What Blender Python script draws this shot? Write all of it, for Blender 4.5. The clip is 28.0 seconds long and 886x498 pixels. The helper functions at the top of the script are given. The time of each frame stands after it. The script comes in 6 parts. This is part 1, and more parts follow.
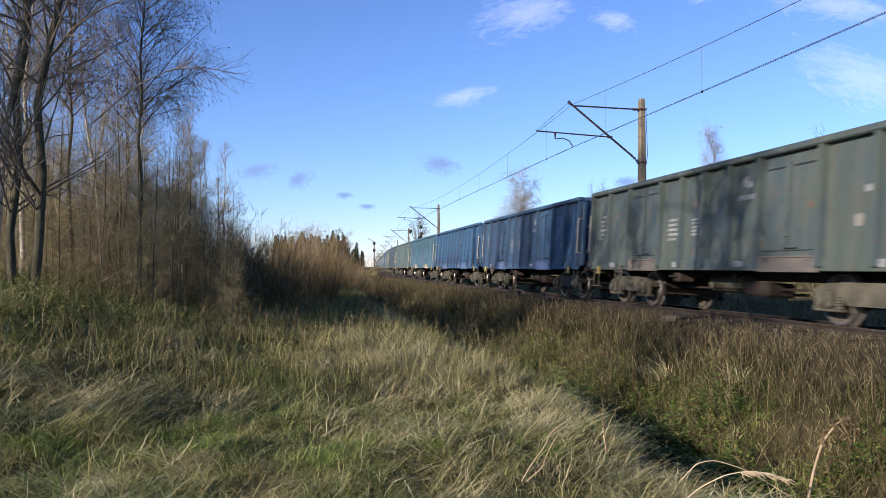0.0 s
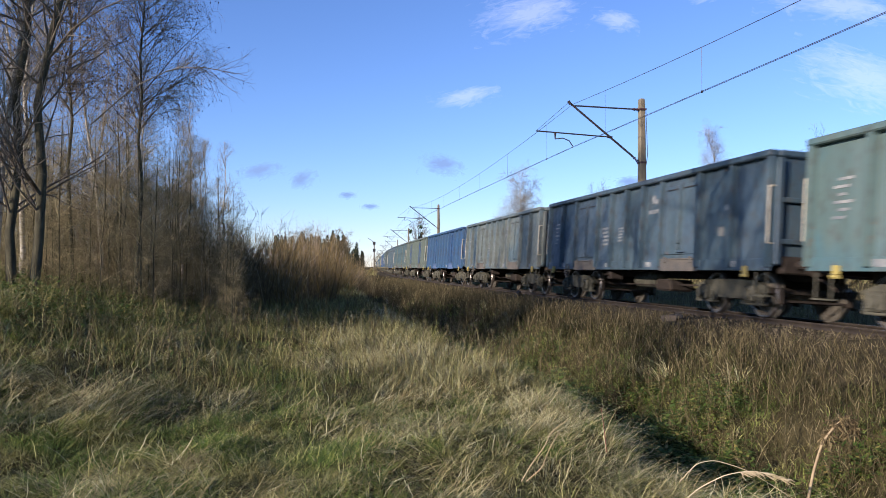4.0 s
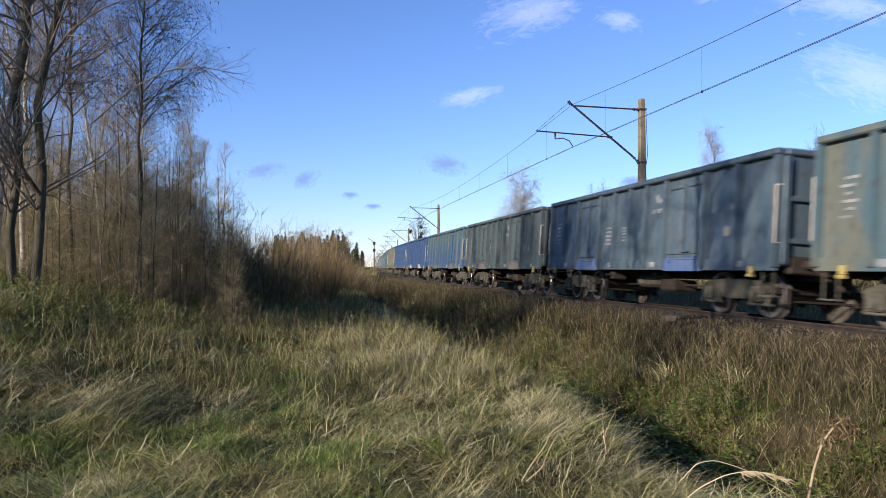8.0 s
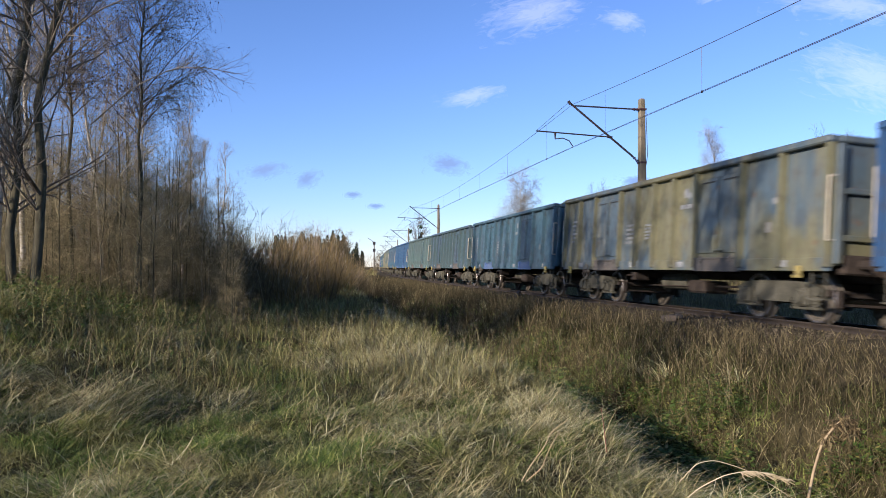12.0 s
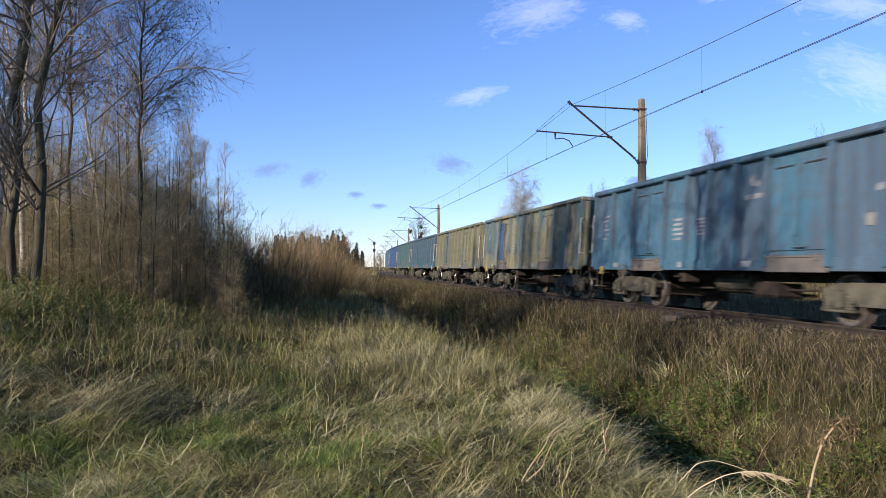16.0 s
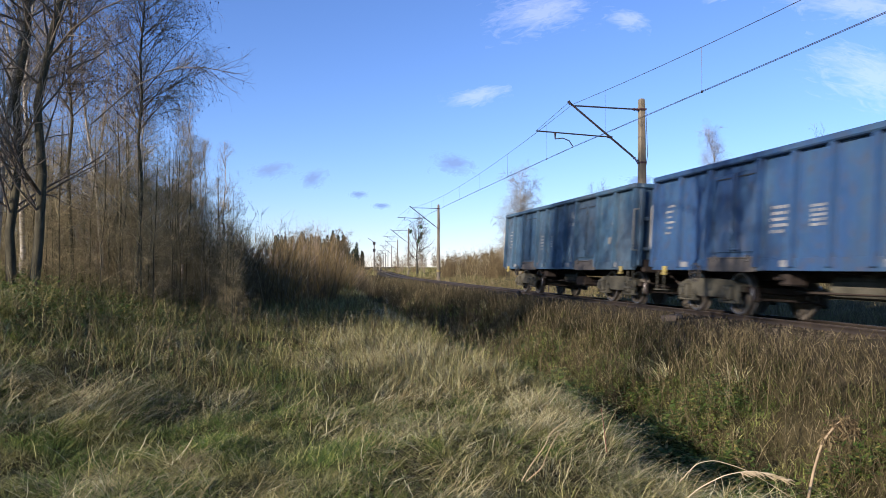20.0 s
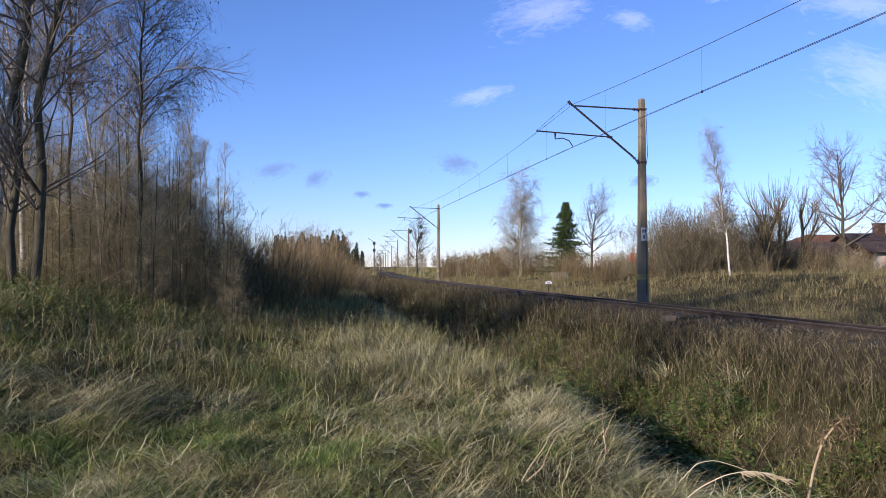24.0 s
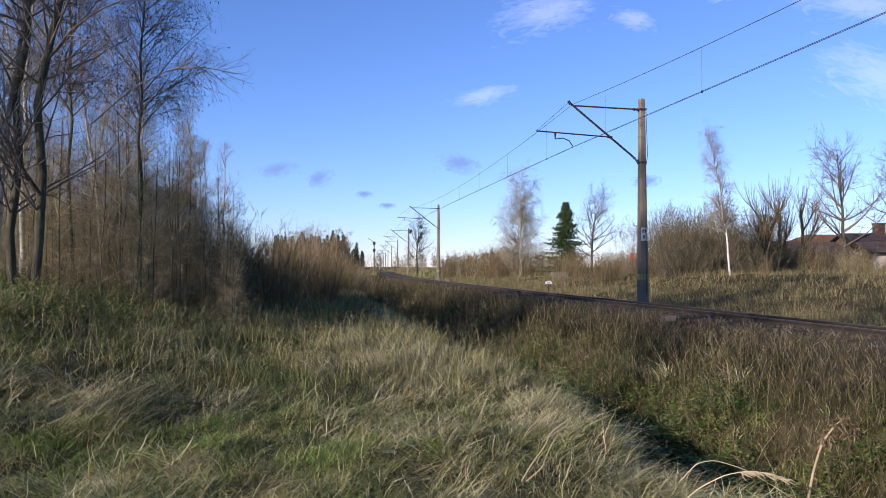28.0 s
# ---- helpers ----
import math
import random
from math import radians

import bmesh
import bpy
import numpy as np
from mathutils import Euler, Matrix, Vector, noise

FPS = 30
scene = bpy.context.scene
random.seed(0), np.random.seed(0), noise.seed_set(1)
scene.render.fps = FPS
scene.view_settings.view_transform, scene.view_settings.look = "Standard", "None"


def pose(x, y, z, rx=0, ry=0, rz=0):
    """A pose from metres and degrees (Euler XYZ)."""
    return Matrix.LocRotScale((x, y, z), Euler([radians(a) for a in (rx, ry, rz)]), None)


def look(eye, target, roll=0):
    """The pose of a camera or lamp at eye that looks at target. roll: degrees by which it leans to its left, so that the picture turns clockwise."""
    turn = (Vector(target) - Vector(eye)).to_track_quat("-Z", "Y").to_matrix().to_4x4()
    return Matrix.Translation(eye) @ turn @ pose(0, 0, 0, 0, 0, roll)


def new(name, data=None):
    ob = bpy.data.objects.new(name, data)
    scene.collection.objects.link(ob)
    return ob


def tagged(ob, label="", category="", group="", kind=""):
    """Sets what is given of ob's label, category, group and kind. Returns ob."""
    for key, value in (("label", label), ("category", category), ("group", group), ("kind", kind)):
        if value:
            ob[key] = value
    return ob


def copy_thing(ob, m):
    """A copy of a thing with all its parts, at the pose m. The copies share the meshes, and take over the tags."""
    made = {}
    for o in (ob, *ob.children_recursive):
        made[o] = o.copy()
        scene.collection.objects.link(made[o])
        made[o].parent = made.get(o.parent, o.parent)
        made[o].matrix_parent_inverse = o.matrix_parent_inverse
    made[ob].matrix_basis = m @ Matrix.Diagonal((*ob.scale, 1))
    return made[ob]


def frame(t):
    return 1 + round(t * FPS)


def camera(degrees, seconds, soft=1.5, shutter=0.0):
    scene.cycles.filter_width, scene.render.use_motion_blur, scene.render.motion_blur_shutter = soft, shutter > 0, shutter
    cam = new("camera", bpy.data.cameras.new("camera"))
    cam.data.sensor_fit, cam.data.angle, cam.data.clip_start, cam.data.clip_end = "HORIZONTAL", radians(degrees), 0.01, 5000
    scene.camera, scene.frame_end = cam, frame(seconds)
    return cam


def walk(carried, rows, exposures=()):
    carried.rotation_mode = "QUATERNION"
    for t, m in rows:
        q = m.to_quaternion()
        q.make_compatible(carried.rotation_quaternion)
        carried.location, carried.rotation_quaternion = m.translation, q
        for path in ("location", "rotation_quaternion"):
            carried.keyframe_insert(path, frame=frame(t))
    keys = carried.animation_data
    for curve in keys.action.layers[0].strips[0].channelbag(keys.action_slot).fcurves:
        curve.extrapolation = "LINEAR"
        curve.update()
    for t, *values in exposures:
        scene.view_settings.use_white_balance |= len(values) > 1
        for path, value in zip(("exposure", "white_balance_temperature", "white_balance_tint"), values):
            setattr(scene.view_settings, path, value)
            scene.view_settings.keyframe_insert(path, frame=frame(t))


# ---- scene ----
# Camera: a tripod beside a curved railway line. Near rail head is z = 0.
EYE = (0.0, 0.0, 1.038)
cam = camera(60.8, 28.0, soft=0.9, shutter=0.3)
walk(cam, [(0.0, pose(*EYE, 91.373, 0, 0)), (28.0, pose(*EYE, 91.373, 0, 0))], [(0.0, 0.62, 5450, 28), (19.5, 0.62, 5450, 28), (22.5, 0.5, 5250, 32), (28.0, 0.5, 5250, 32)])

# Light: low autumn sun from behind and to the left of the camera.
SUN_AZ, SUN_EL = -130.0, 19.0          # degrees from +Y to the right, and above the horizon
world = bpy.data.worlds.new("sky")
scene.world = world
world.use_nodes = True
wn = world.node_tree.nodes
wl = world.node_tree.links
wn.clear()
sky = wn.new("ShaderNodeTexSky")
sky.sky_type, sky.sun_disc = "NISHITA", False
sky.sun_elevation, sky.sun_rotation = radians(SUN_EL), radians(SUN_AZ)
sky.air_density, sky.dust_density, sky.ozone_density = 1.0, 0.0, 4.0
back = wn.new("ShaderNodeBackground")
back.inputs[1].default_value = 0.105
wout = wn.new("ShaderNodeOutputWorld")
wl.new(sky.outputs[0], back.inputs[0])
wl.new(back.outputs[0], wout.inputs[0])

sun_data = bpy.data.lights.new("sun", "SUN")
sun_data.energy, sun_data.angle, sun_data.color = 5.6, radians(0.6), (1.0, 0.83, 0.55)
sun = new("sun", sun_data)
sun_dir = Vector((math.sin(radians(SUN_AZ)) * math.cos(radians(SUN_EL)), math.cos(radians(SUN_AZ)) * math.cos(radians(SUN_EL)), math.sin(radians(SUN_EL))))
sun.matrix_world = look(sun_dir * 50, (0, 0, 0))

# ---------------------------------------------------------------- track line
# Arc length s runs away from the camera; s = 0 lies 20 m ahead of it.
S_MIN, S_MAX, S_STEP = -90.0, 640.0, 1.0


def heading(s):
    if s < 0:
        return -0.1884
    if s < 87:
        return -0.1884 + 0.000451 * s + 6.73e-6 * s * s
    return -0.0982 + 0.004 * min(1.0, (s - 87) / 30)


_TS = np.arange(S_MIN, S_MAX + 0.1, S_STEP)
_TA = np.array([heading(s + S_STEP / 2) for s in _TS])
_TX = np.concatenate([[0], np.cumsum(np.sin(_TA[:-1]) * S_STEP)])
_TY = np.concatenate([[0], np.cumsum(np.cos(_TA[:-1]) * S_STEP)])
_i0 = int(-S_MIN / S_STEP)
_TX += 6.538 - _TX[_i0]
_TY += 20.0 - _TY[_i0]
CANT = math.atan(0.095 / 1.5)


def on_track(s, lat=0.0, z=0.0):
    """A point at arc length s, lat metres to the far side of the track."""
    x, y, a = np.interp(s, _TS, _TX), np.interp(s, _TS, _TY), heading(s)
    return Vector((x + lat * math.cos(a), y - lat * math.sin(a), z))


def lateral(x, y):
    """Metres to the far side of the track, for arrays or numbers."""
    return (x - np.interp(y, _TY, _TX)) * np.cos(np.interp(y, _TY, _TA))


def smooth(a, b, v):
    u = np.clip((v - a) / (b - a), 0, 1)
    return u * u * (3 - 2 * u)


def ripple(x, y, scale, seed=0):
    """Cheap smooth noise, about -1 to 1."""
    r = np.random.RandomState(seed)
    out = 0.0
    for k in range(5):
        a, f, ph = r.uniform(0, 6.28), (0.6 + 0.5 * k) / scale, r.uniform(0, 6.28)
        out = out + np.sin((x * math.cos(a) + y * math.sin(a)) * f * 3 + ph + 1.7 * np.sin((x * math.sin(a) - y * math.cos(a)) * f * 1.7 + ph * 2)) / (1 + 0.4 * k)
    return out / 2.6


def ground_z(x, y):
    d0 = lateral(x, y)
    d = d0 + 0.3 * ripple(x, y, 1.5, 9) * smooth(-3.0, -5.0, d0)
    left = -0.62 + 1.35 * smooth(-10, -17, d) * smooth(2, 14, y) + 0.25 * smooth(20, 60, y)
    ditch_fill = 0.5 * smooth(28, 60, y)
    bottom = -1.65 + ditch_fill
    z = left + (bottom - left) * smooth(-7.3, -6.4, d)
    z = z + (-0.42 - bottom) * smooth(-5.5, -2.9, d)
    z = np.where(d > 0, -0.42 - 0.12 * smooth(2.4, 4.0, d) + 0.75 * smooth(5, 16, d) + 0.3 * smooth(16, 60, d) + 0.4 * smooth(9, 17, d) * smooth(75, 40, y), z)
    rough = smooth(2.6, 4.5, np.abs(d)) * np.where(d > 0, 0.45, 1.0)
    z = z + rough * (0.09 * ripple(x, y, 2.3, 3) + 0.085 * ripple(x, y, 1.0, 4) + 0.06 * ripple(x, y, 0.55, 6) + 0.1 * ripple(x, y, 9.0, 5))
    return z


# ---------------------------------------------------------------- node helpers
def mat(name, rough=0.8, metal=0.0):
    m = bpy.data.materials.new(name)
    m.use_nodes = True
    b = m.node_tree.nodes["Principled BSDF"]
    b.inputs["Roughness"].default_value, b.inputs["Metallic"].default_value = rough, metal
    return m, m.node_tree.nodes, m.node_tree.links, b


def ramp(nodes, links, source, stops):
    r = nodes.new("ShaderNodeValToRGB")
    el = r.color_ramp.elements
    while len(el) < len(stops):
        el.new(0.5)
    for e, (p, c) in zip(el, stops):
        e.position = p
        e.color = (*c, 1) if len(c) == 3 else c
    links.new(source, r.inputs[0])
    return r.outputs[0]


def noise_tex(nodes, links, scale, detail=4.0, stretch=None, rough=0.6):
    co = nodes.new("ShaderNodeTexCoord")
    n = nodes.new("ShaderNodeTexNoise")
    n.inputs["Scale"].default_value, n.inputs["Detail"].default_value, n.inputs["Roughness"].default_value = scale, detail, rough
    if stretch:
        mp = nodes.new("ShaderNodeMapping")
        mp.inputs["Scale"].default_value = stretch
        links.new(co.outputs["Object"], mp.inputs[0])
        links.new(mp.outputs[0], n.inputs[0])
    else:
        links.new(co.outputs["Object"], n.inputs[0])
    return n.outputs["Fac"]


def mixc(nodes, links, fac, a, b):
    m = nodes.new("ShaderNodeMix")
    m.data_type = "RGBA"
    for sock, v in ((m.inputs["Factor"], fac), (m.inputs["A"], a), (m.inputs["B"], b)):
        if isinstance(v, bpy.types.NodeSocket):
            links.new(v, sock)
        else:
            sock.default_value = v if not isinstance(v, tuple) else (*v, 1)
    return m.outputs["Result"]


def bumped(nodes, links, bsdf, height, strength=0.4, dist=0.02):
    b = nodes.new("ShaderNodeBump")
    b.inputs["Strength"].default_value, b.inputs["Distance"].default_value = strength, dist
    links.new(height, b.inputs["Height"])
    links.new(b.outputs[0], bsdf.inputs["Normal"])


def island_mat(name, stops, rough=0.75, patch=None, translucent=0.0):
    """Colour from each island's random value; patch: (scale, colour, low, high) blends another colour in by place."""
    m, n, l, b = mat(name, rough)
    b.inputs["Specular IOR Level"].default_value = 0.15
    g = n.new("ShaderNodeNewGeometry")
    c = ramp(n, l, g.outputs["Random Per Island"], stops)
    if patch:
        f = ramp(n, l, noise_tex(n, l, patch[0], 3), [(patch[2], (0, 0, 0)), (patch[3], (1, 1, 1))])
        c = mixc(n, l, f, c, patch[1])
    l.new(c, b.inputs["Base Color"])
    if translucent:
        t = n.new("ShaderNodeBsdfTranslucent")
        l.new(c, t.inputs[0])
        mx = n.new("ShaderNodeMixShader")
        mx.inputs[0].default_value = translucent
        l.new(b.outputs[0], mx.inputs[1])
        l.new(t.outputs[0], mx.inputs[2])
        l.new(mx.outputs[0], n["Material Output"].inputs[0])
    return m


def blotch_mat(name, a, b_col, scale=6.0, rough=0.8, metal=0.0, bump=0.3, lo=0.35, hi=0.65, stretch=None, fine=60.0):
    m, n, l, b = mat(name, rough, metal)
    b.inputs["Specular IOR Level"].default_value = 0.12 if rough >= 0.84 else 0.4
    f = ramp(n, l, noise_tex(n, l, scale, 6, stretch), [(lo, (0, 0, 0)), (hi, (1, 1, 1))])
    c = mixc(n, l, f, a, b_col)
    g = noise_tex(n, l, fine, 3, stretch)
    c2 = mixc(n, l, ramp(n, l, g, [(0.3, (0.65, 0.65, 0.65)), (0.7, (0, 0, 0))]), c, tuple(v * 0.6 for v in a))
    l.new(c2, b.inputs["Base Color"])
    bumped(n, l, b, g, bump, 0.01)
    return m


# ---------------------------------------------------------------- mesh helpers
def link_mesh(name, mesh, material, parent=None, label=""):
    if material and not mesh.materials:
        mesh.materials.append(material)
    ob = new(name, mesh)
    if parent:
        ob.parent = parent
    if label:
        ob["label"] = label
    return ob


def part(name, bm, material, parent, label=""):
    mesh = bpy.data.meshes.new(name)
    bm.to_mesh(mesh)
    bm.free()
    return link_mesh(name, mesh, material, parent, label)


def again(ob, m, parent=None):
    """Another object on the same mesh, at the pose m under parent."""
    o = new(ob.name.split(".")[0], ob.data)
    o.parent = parent or ob.parent
    o.matrix_basis = m
    if "label" in ob:
        o["label"] = ob["label"]
    return o


def array_mesh(name, verts, quads, tris=None, smooth_shade=False):
    """A mesh from numpy arrays of corners and of quads (n x 4)."""
    mesh = bpy.data.meshes.new(name)
    nq = len(quads)
    nt = 0 if tris is None else len(tris)
    mesh.vertices.add(len(verts))
    mesh.vertices.foreach_set("co", np.ascontiguousarray(verts, dtype=np.float32).ravel())
    loops = quads.ravel() if not nt else np.concatenate([quads.ravel(), tris.ravel()])
    mesh.loops.add(len(loops))
    mesh.loops.foreach_set("vertex_index", np.ascontiguousarray(loops, dtype=np.int32))
    starts = np.arange(nq) * 4
    if nt:
        starts = np.concatenate([starts, nq * 4 + np.arange(nt) * 3])
    mesh.polygons.add(nq + nt)
    mesh.polygons.foreach_set("loop_start", starts.astype(np.int32))
    if smooth_shade:
        mesh.polygons.foreach_set("use_smooth", np.ones(nq + nt, dtype=bool))
    mesh.update(calc_edges=True)
    return mesh


def box(bm, x0, x1, y0, y1, z0, z1, bevel=0.0):
    m = Matrix.Translation(((x0 + x1) / 2, (y0 + y1) / 2, (z0 + z1) / 2)) @ Matrix.Diagonal((abs(x1 - x0), abs(y1 - y0), abs(z1 - z0), 1))
    r = bmesh.ops.create_cube(bm, size=1.0, matrix=m)
    if bevel:
        edges = list({e for v in r["verts"] for e in v.link_edges})
        bmesh.ops.bevel(bm, geom=edges, offset=bevel, segments=1, affect="EDGES")
    return bm


def rod(bm, a, b, r0, r1=None, sides=8):
    a, b = Vector(a), Vector(b)
    d = b - a
    q = d.to_track_quat("Z", "Y").to_matrix().to_4x4()
    bmesh.ops.create_cone(bm, cap_ends=True, segments=sides, radius1=r0, radius2=r0 if r1 is None else r1, depth=d.length, matrix=Matrix.Translation((a + b) / 2) @ q)
    return bm


def tubes(lines, sides=4):
    """Corners and quads of tapered tubes; lines: list of (points n x 3, radii n), all joined."""
    vs, qs, base = [], [], 0
    ang = np.arange(sides) / sides * 2 * np.pi
    ca, sa = np.cos(ang), np.sin(ang)
    for pts, rad in lines:
        n = len(pts)
        d = np.gradient(pts, axis=0)
        d /= np.linalg.norm(d, axis=1, keepdims=True) + 1e-9
        ref = np.where(np.abs(d[:, 2:3]) > 0.9, [[1.0, 0, 0]], [[0, 0, 1.0]])
        u = np.cross(d, ref)
        u /= np.linalg.norm(u, axis=1, keepdims=True) + 1e-9
        w = np.cross(d, u)
        ring = pts[:, None, :] + rad[:, None, None] * (ca[None, :, None] * u[:, None, :] + sa[None, :, None] * w[:, None, :])
        vs.append(ring.reshape(-1, 3))
        i = np.arange(n - 1)[:, None] * sides
        j = np.arange(sides)[None, :]
        k = (j + 1) % sides
        qs.append((base + np.stack([i + j, i + k, i + sides + k, i + sides + j], -1)).reshape(-1, 4))
        base += n * sides
    return np.concatenate(vs), np.concatenate(qs)


def fast_tubes(pts, rad, sides=3):
    """Many tubes at once: pts m x n x 3, rad m x n."""
    m, n, _ = pts.shape
    d = np.gradient(pts, axis=1)
    d /= np.linalg.norm(d, axis=2, keepdims=True) + 1e-9
    u = np.cross(d, np.array([0.31, 0.2, 0.93]))
    u /= np.linalg.norm(u, axis=2, keepdims=True) + 1e-9
    w = np.cross(d, u)
    ang = np.arange(sides) / sides * 2 * np.pi
    ring = pts[:, :, None, :] + rad[:, :, None, None] * (np.cos(ang)[None, None, :, None] * u[:, :, None, :] + np.sin(ang)[None, None, :, None] * w[:, :, None, :])
    i = (np.arange(m)[:, None, None] * n + np.arange(n - 1)[None, :, None]) * sides
    j = np.arange(sides)[None, None, :]
    k = (j + 1) % sides
    q = np.stack([i + j, i + k, i + sides + k, i + sides + j], -1).reshape(-1, 4)
    return ring.reshape(-1, 3), q
# ---------------------------------------------------------------- materials
def ground_mat():
    m, n, l, b = mat("ground_soil", 0.95)
    b.inputs["Specular IOR Level"].default_value = 0.03
    big = noise_tex(n, l, 0.6, 5)
    fine = noise_tex(n, l, 14.0, 6)
    c = ramp(n, l, big, [(0.3, (0.03, 0.033, 0.012)), (0.5, (0.065, 0.053, 0.026)), (0.7, (0.045, 0.048, 0.016))])
    c = mixc(n, l, ramp(n, l, fine, [(0.35, (0.7, 0.7, 0.7)), (0.7, (0, 0, 0))]), c, (0.07, 0.06, 0.028))
    l.new(c, b.inputs["Base Color"])
    bumped(n, l, b, fine, 0.8, 0.05)
    return m


M_GROUND = ground_mat()
M_BALLAST = island_mat("ballast_stone", [(0.0, (0.03, 0.025, 0.015)), (0.5, (0.058, 0.048, 0.029)), (1.0, (0.1, 0.083, 0.052))], 0.9)
M_BED = blotch_mat("ballast_bed", (0.045, 0.038, 0.021), (0.075, 0.062, 0.034), 5.0, 0.95, bump=1.0, fine=30)
M_BED.node_tree.nodes["Principled BSDF"].inputs["Specular IOR Level"].default_value = 0.1
M_RAIL = blotch_mat("rusty_rail", (0.03, 0.024, 0.018), (0.055, 0.044, 0.032), 3.0, 0.7, 0.2)
M_RAILTOP = blotch_mat("rail_head", (0.15, 0.128, 0.095), (0.1, 0.082, 0.06), 3.0, 0.5, 0.3, bump=0.1)
M_SLEEPER = blotch_mat("sleeper_concrete", (0.13, 0.11, 0.085), (0.085, 0.07, 0.055), 4.0, 0.9)
M_CONCRETE = blotch_mat("mast_concrete", (0.23, 0.2, 0.135), (0.15, 0.13, 0.088), 2.5, 0.9, stretch=(4, 4, 0.5))
M_STEEL = blotch_mat("arm_steel", (0.035, 0.03, 0.032), (0.07, 0.055, 0.05), 8.0, 0.6, 0.4)
M_WIRE = blotch_mat("wire_copper", (0.07, 0.06, 0.055), (0.11, 0.09, 0.075), 2.0, 0.5, 0.6, bump=0.0)
M_INSUL = blotch_mat("insulator_glaze", (0.06, 0.03, 0.025), (0.10, 0.05, 0.04), 8.0, 0.25)
M_WHITE = blotch_mat("white_paint", (0.75, 0.74, 0.70), (0.6, 0.58, 0.52), 8.0, 0.6)
M_YELLOW = blotch_mat("yellow_paint", (0.42, 0.34, 0.08), (0.16, 0.14, 0.08), 3.0, 0.7)
M_DARK = blotch_mat("black_paint", (0.02, 0.02, 0.02), (0.04, 0.036, 0.03), 6.0, 0.6)
M_RED = blotch_mat("red_paint", (0.7, 0.05, 0.03), (0.5, 0.05, 0.03), 6.0, 0.5)
M_BOGIE = blotch_mat("bogie_iron", (0.058, 0.058, 0.043), (0.135, 0.13, 0.095), 3.0, 0.85, 0.1)
M_UNDER = blotch_mat("underframe_iron", (0.03, 0.026, 0.022), (0.07, 0.055, 0.042), 3.0, 0.85, 0.1)
M_WHEEL = blotch_mat("wheel_iron", (0.1, 0.09, 0.07), (0.17, 0.155, 0.12), 5.0, 0.7, 0.3)
M_TREAD = blotch_mat("wheel_tread", (0.45, 0.42, 0.38), (0.35, 0.32, 0.28), 5.0, 0.35, 0.9, bump=0.05)
M_RUST = blotch_mat("rusty_plate", (0.17, 0.1, 0.045), (0.24, 0.19, 0.115), 2.5, 0.85)
M_MARK = blotch_mat("stencil_white", (0.3, 0.31, 0.29), (0.1, 0.12, 0.14), 5.0, 0.7, lo=0.4, hi=0.6)
M_BARK_DARK = blotch_mat("alder_bark", (0.05, 0.047, 0.03), (0.14, 0.13, 0.08), 5.0, 0.9, bump=0.8, stretch=(3, 3, 0.6))
M_BARK_BIRCH = blotch_mat("birch_bark", (0.5, 0.46, 0.36), (0.07, 0.055, 0.045), 5.0, 0.8, lo=0.52, hi=0.62, stretch=(1, 1, 2.6))
M_TWIG = island_mat("twig_bark", [(0.0, (0.078, 0.065, 0.0494)), (0.6, (0.143, 0.12, 0.0858)), (1.0, (0.26, 0.221, 0.153))], 0.85)
M_THICKET = island_mat("thicket_twigs", [(0.0, (0.091, 0.078, 0.0403)), (0.5, (0.195, 0.165, 0.0845)), (0.85, (0.338, 0.286, 0.15)), (1.0, (0.546, 0.468, 0.26))], 0.85)
M_DARKBUSH = island_mat("dark_bush_twigs", [(0.0, (0.06, 0.052, 0.03)), (0.55, (0.125, 0.107, 0.06)), (0.9, (0.22, 0.19, 0.11)), (1.0, (0.36, 0.31, 0.19))], 0.85)
M_BIRCHTWIG = island_mat("birch_twigs", [(0.0, (0.14, 0.12, 0.08)), (0.6, (0.25, 0.22, 0.15)), (1.0, (0.44, 0.4, 0.29))], 0.85)
M_BARK_WHITE = blotch_mat("white_birch_bark", (0.66, 0.62, 0.53), (0.12, 0.1, 0.08), 5.0, 0.8, lo=0.55, hi=0.65, stretch=(1, 1, 2.6))
# Wet ditch mud, with the ditch's shade put into its near-black colour.
M_SHADED_MUD = blotch_mat("wet_mud", (0.018, 0.016, 0.011), (0.035, 0.032, 0.018), 3.0, 0.4, bump=0.6, fine=20)
M_BRUSH = island_mat("brush_twigs", [(0.0, (0.075, 0.055, 0.027)), (0.5, (0.14, 0.106, 0.05)), (1.0, (0.25, 0.2, 0.095))], 0.85)
M_BRUSH2 = island_mat("willow_twigs", [(0.0, (0.16, 0.11, 0.035)), (0.5, (0.26, 0.18, 0.06)), (1.0, (0.36, 0.27, 0.11))], 0.85)
M_SAPLING = island_mat("sapling_bark", [(0.0, (0.18, 0.13, 0.08)), (0.6, (0.3, 0.24, 0.16)), (1.0, (0.5, 0.44, 0.34))], 0.8)
M_NEEDLE = island_mat("spruce_needles", [(0.0, (0.028, 0.05, 0.014)), (0.6, (0.058, 0.088, 0.024)), (1.0, (0.11, 0.14, 0.04))], 0.8)
M_PINE = island_mat("pine_needles", [(0.0, (0.018, 0.028, 0.016)), (1.0, (0.05, 0.065, 0.03))], 0.8)
M_CONE = island_mat("alder_cones", [(0.0, (0.03, 0.02, 0.016)), (1.0, (0.07, 0.045, 0.03))], 0.9)

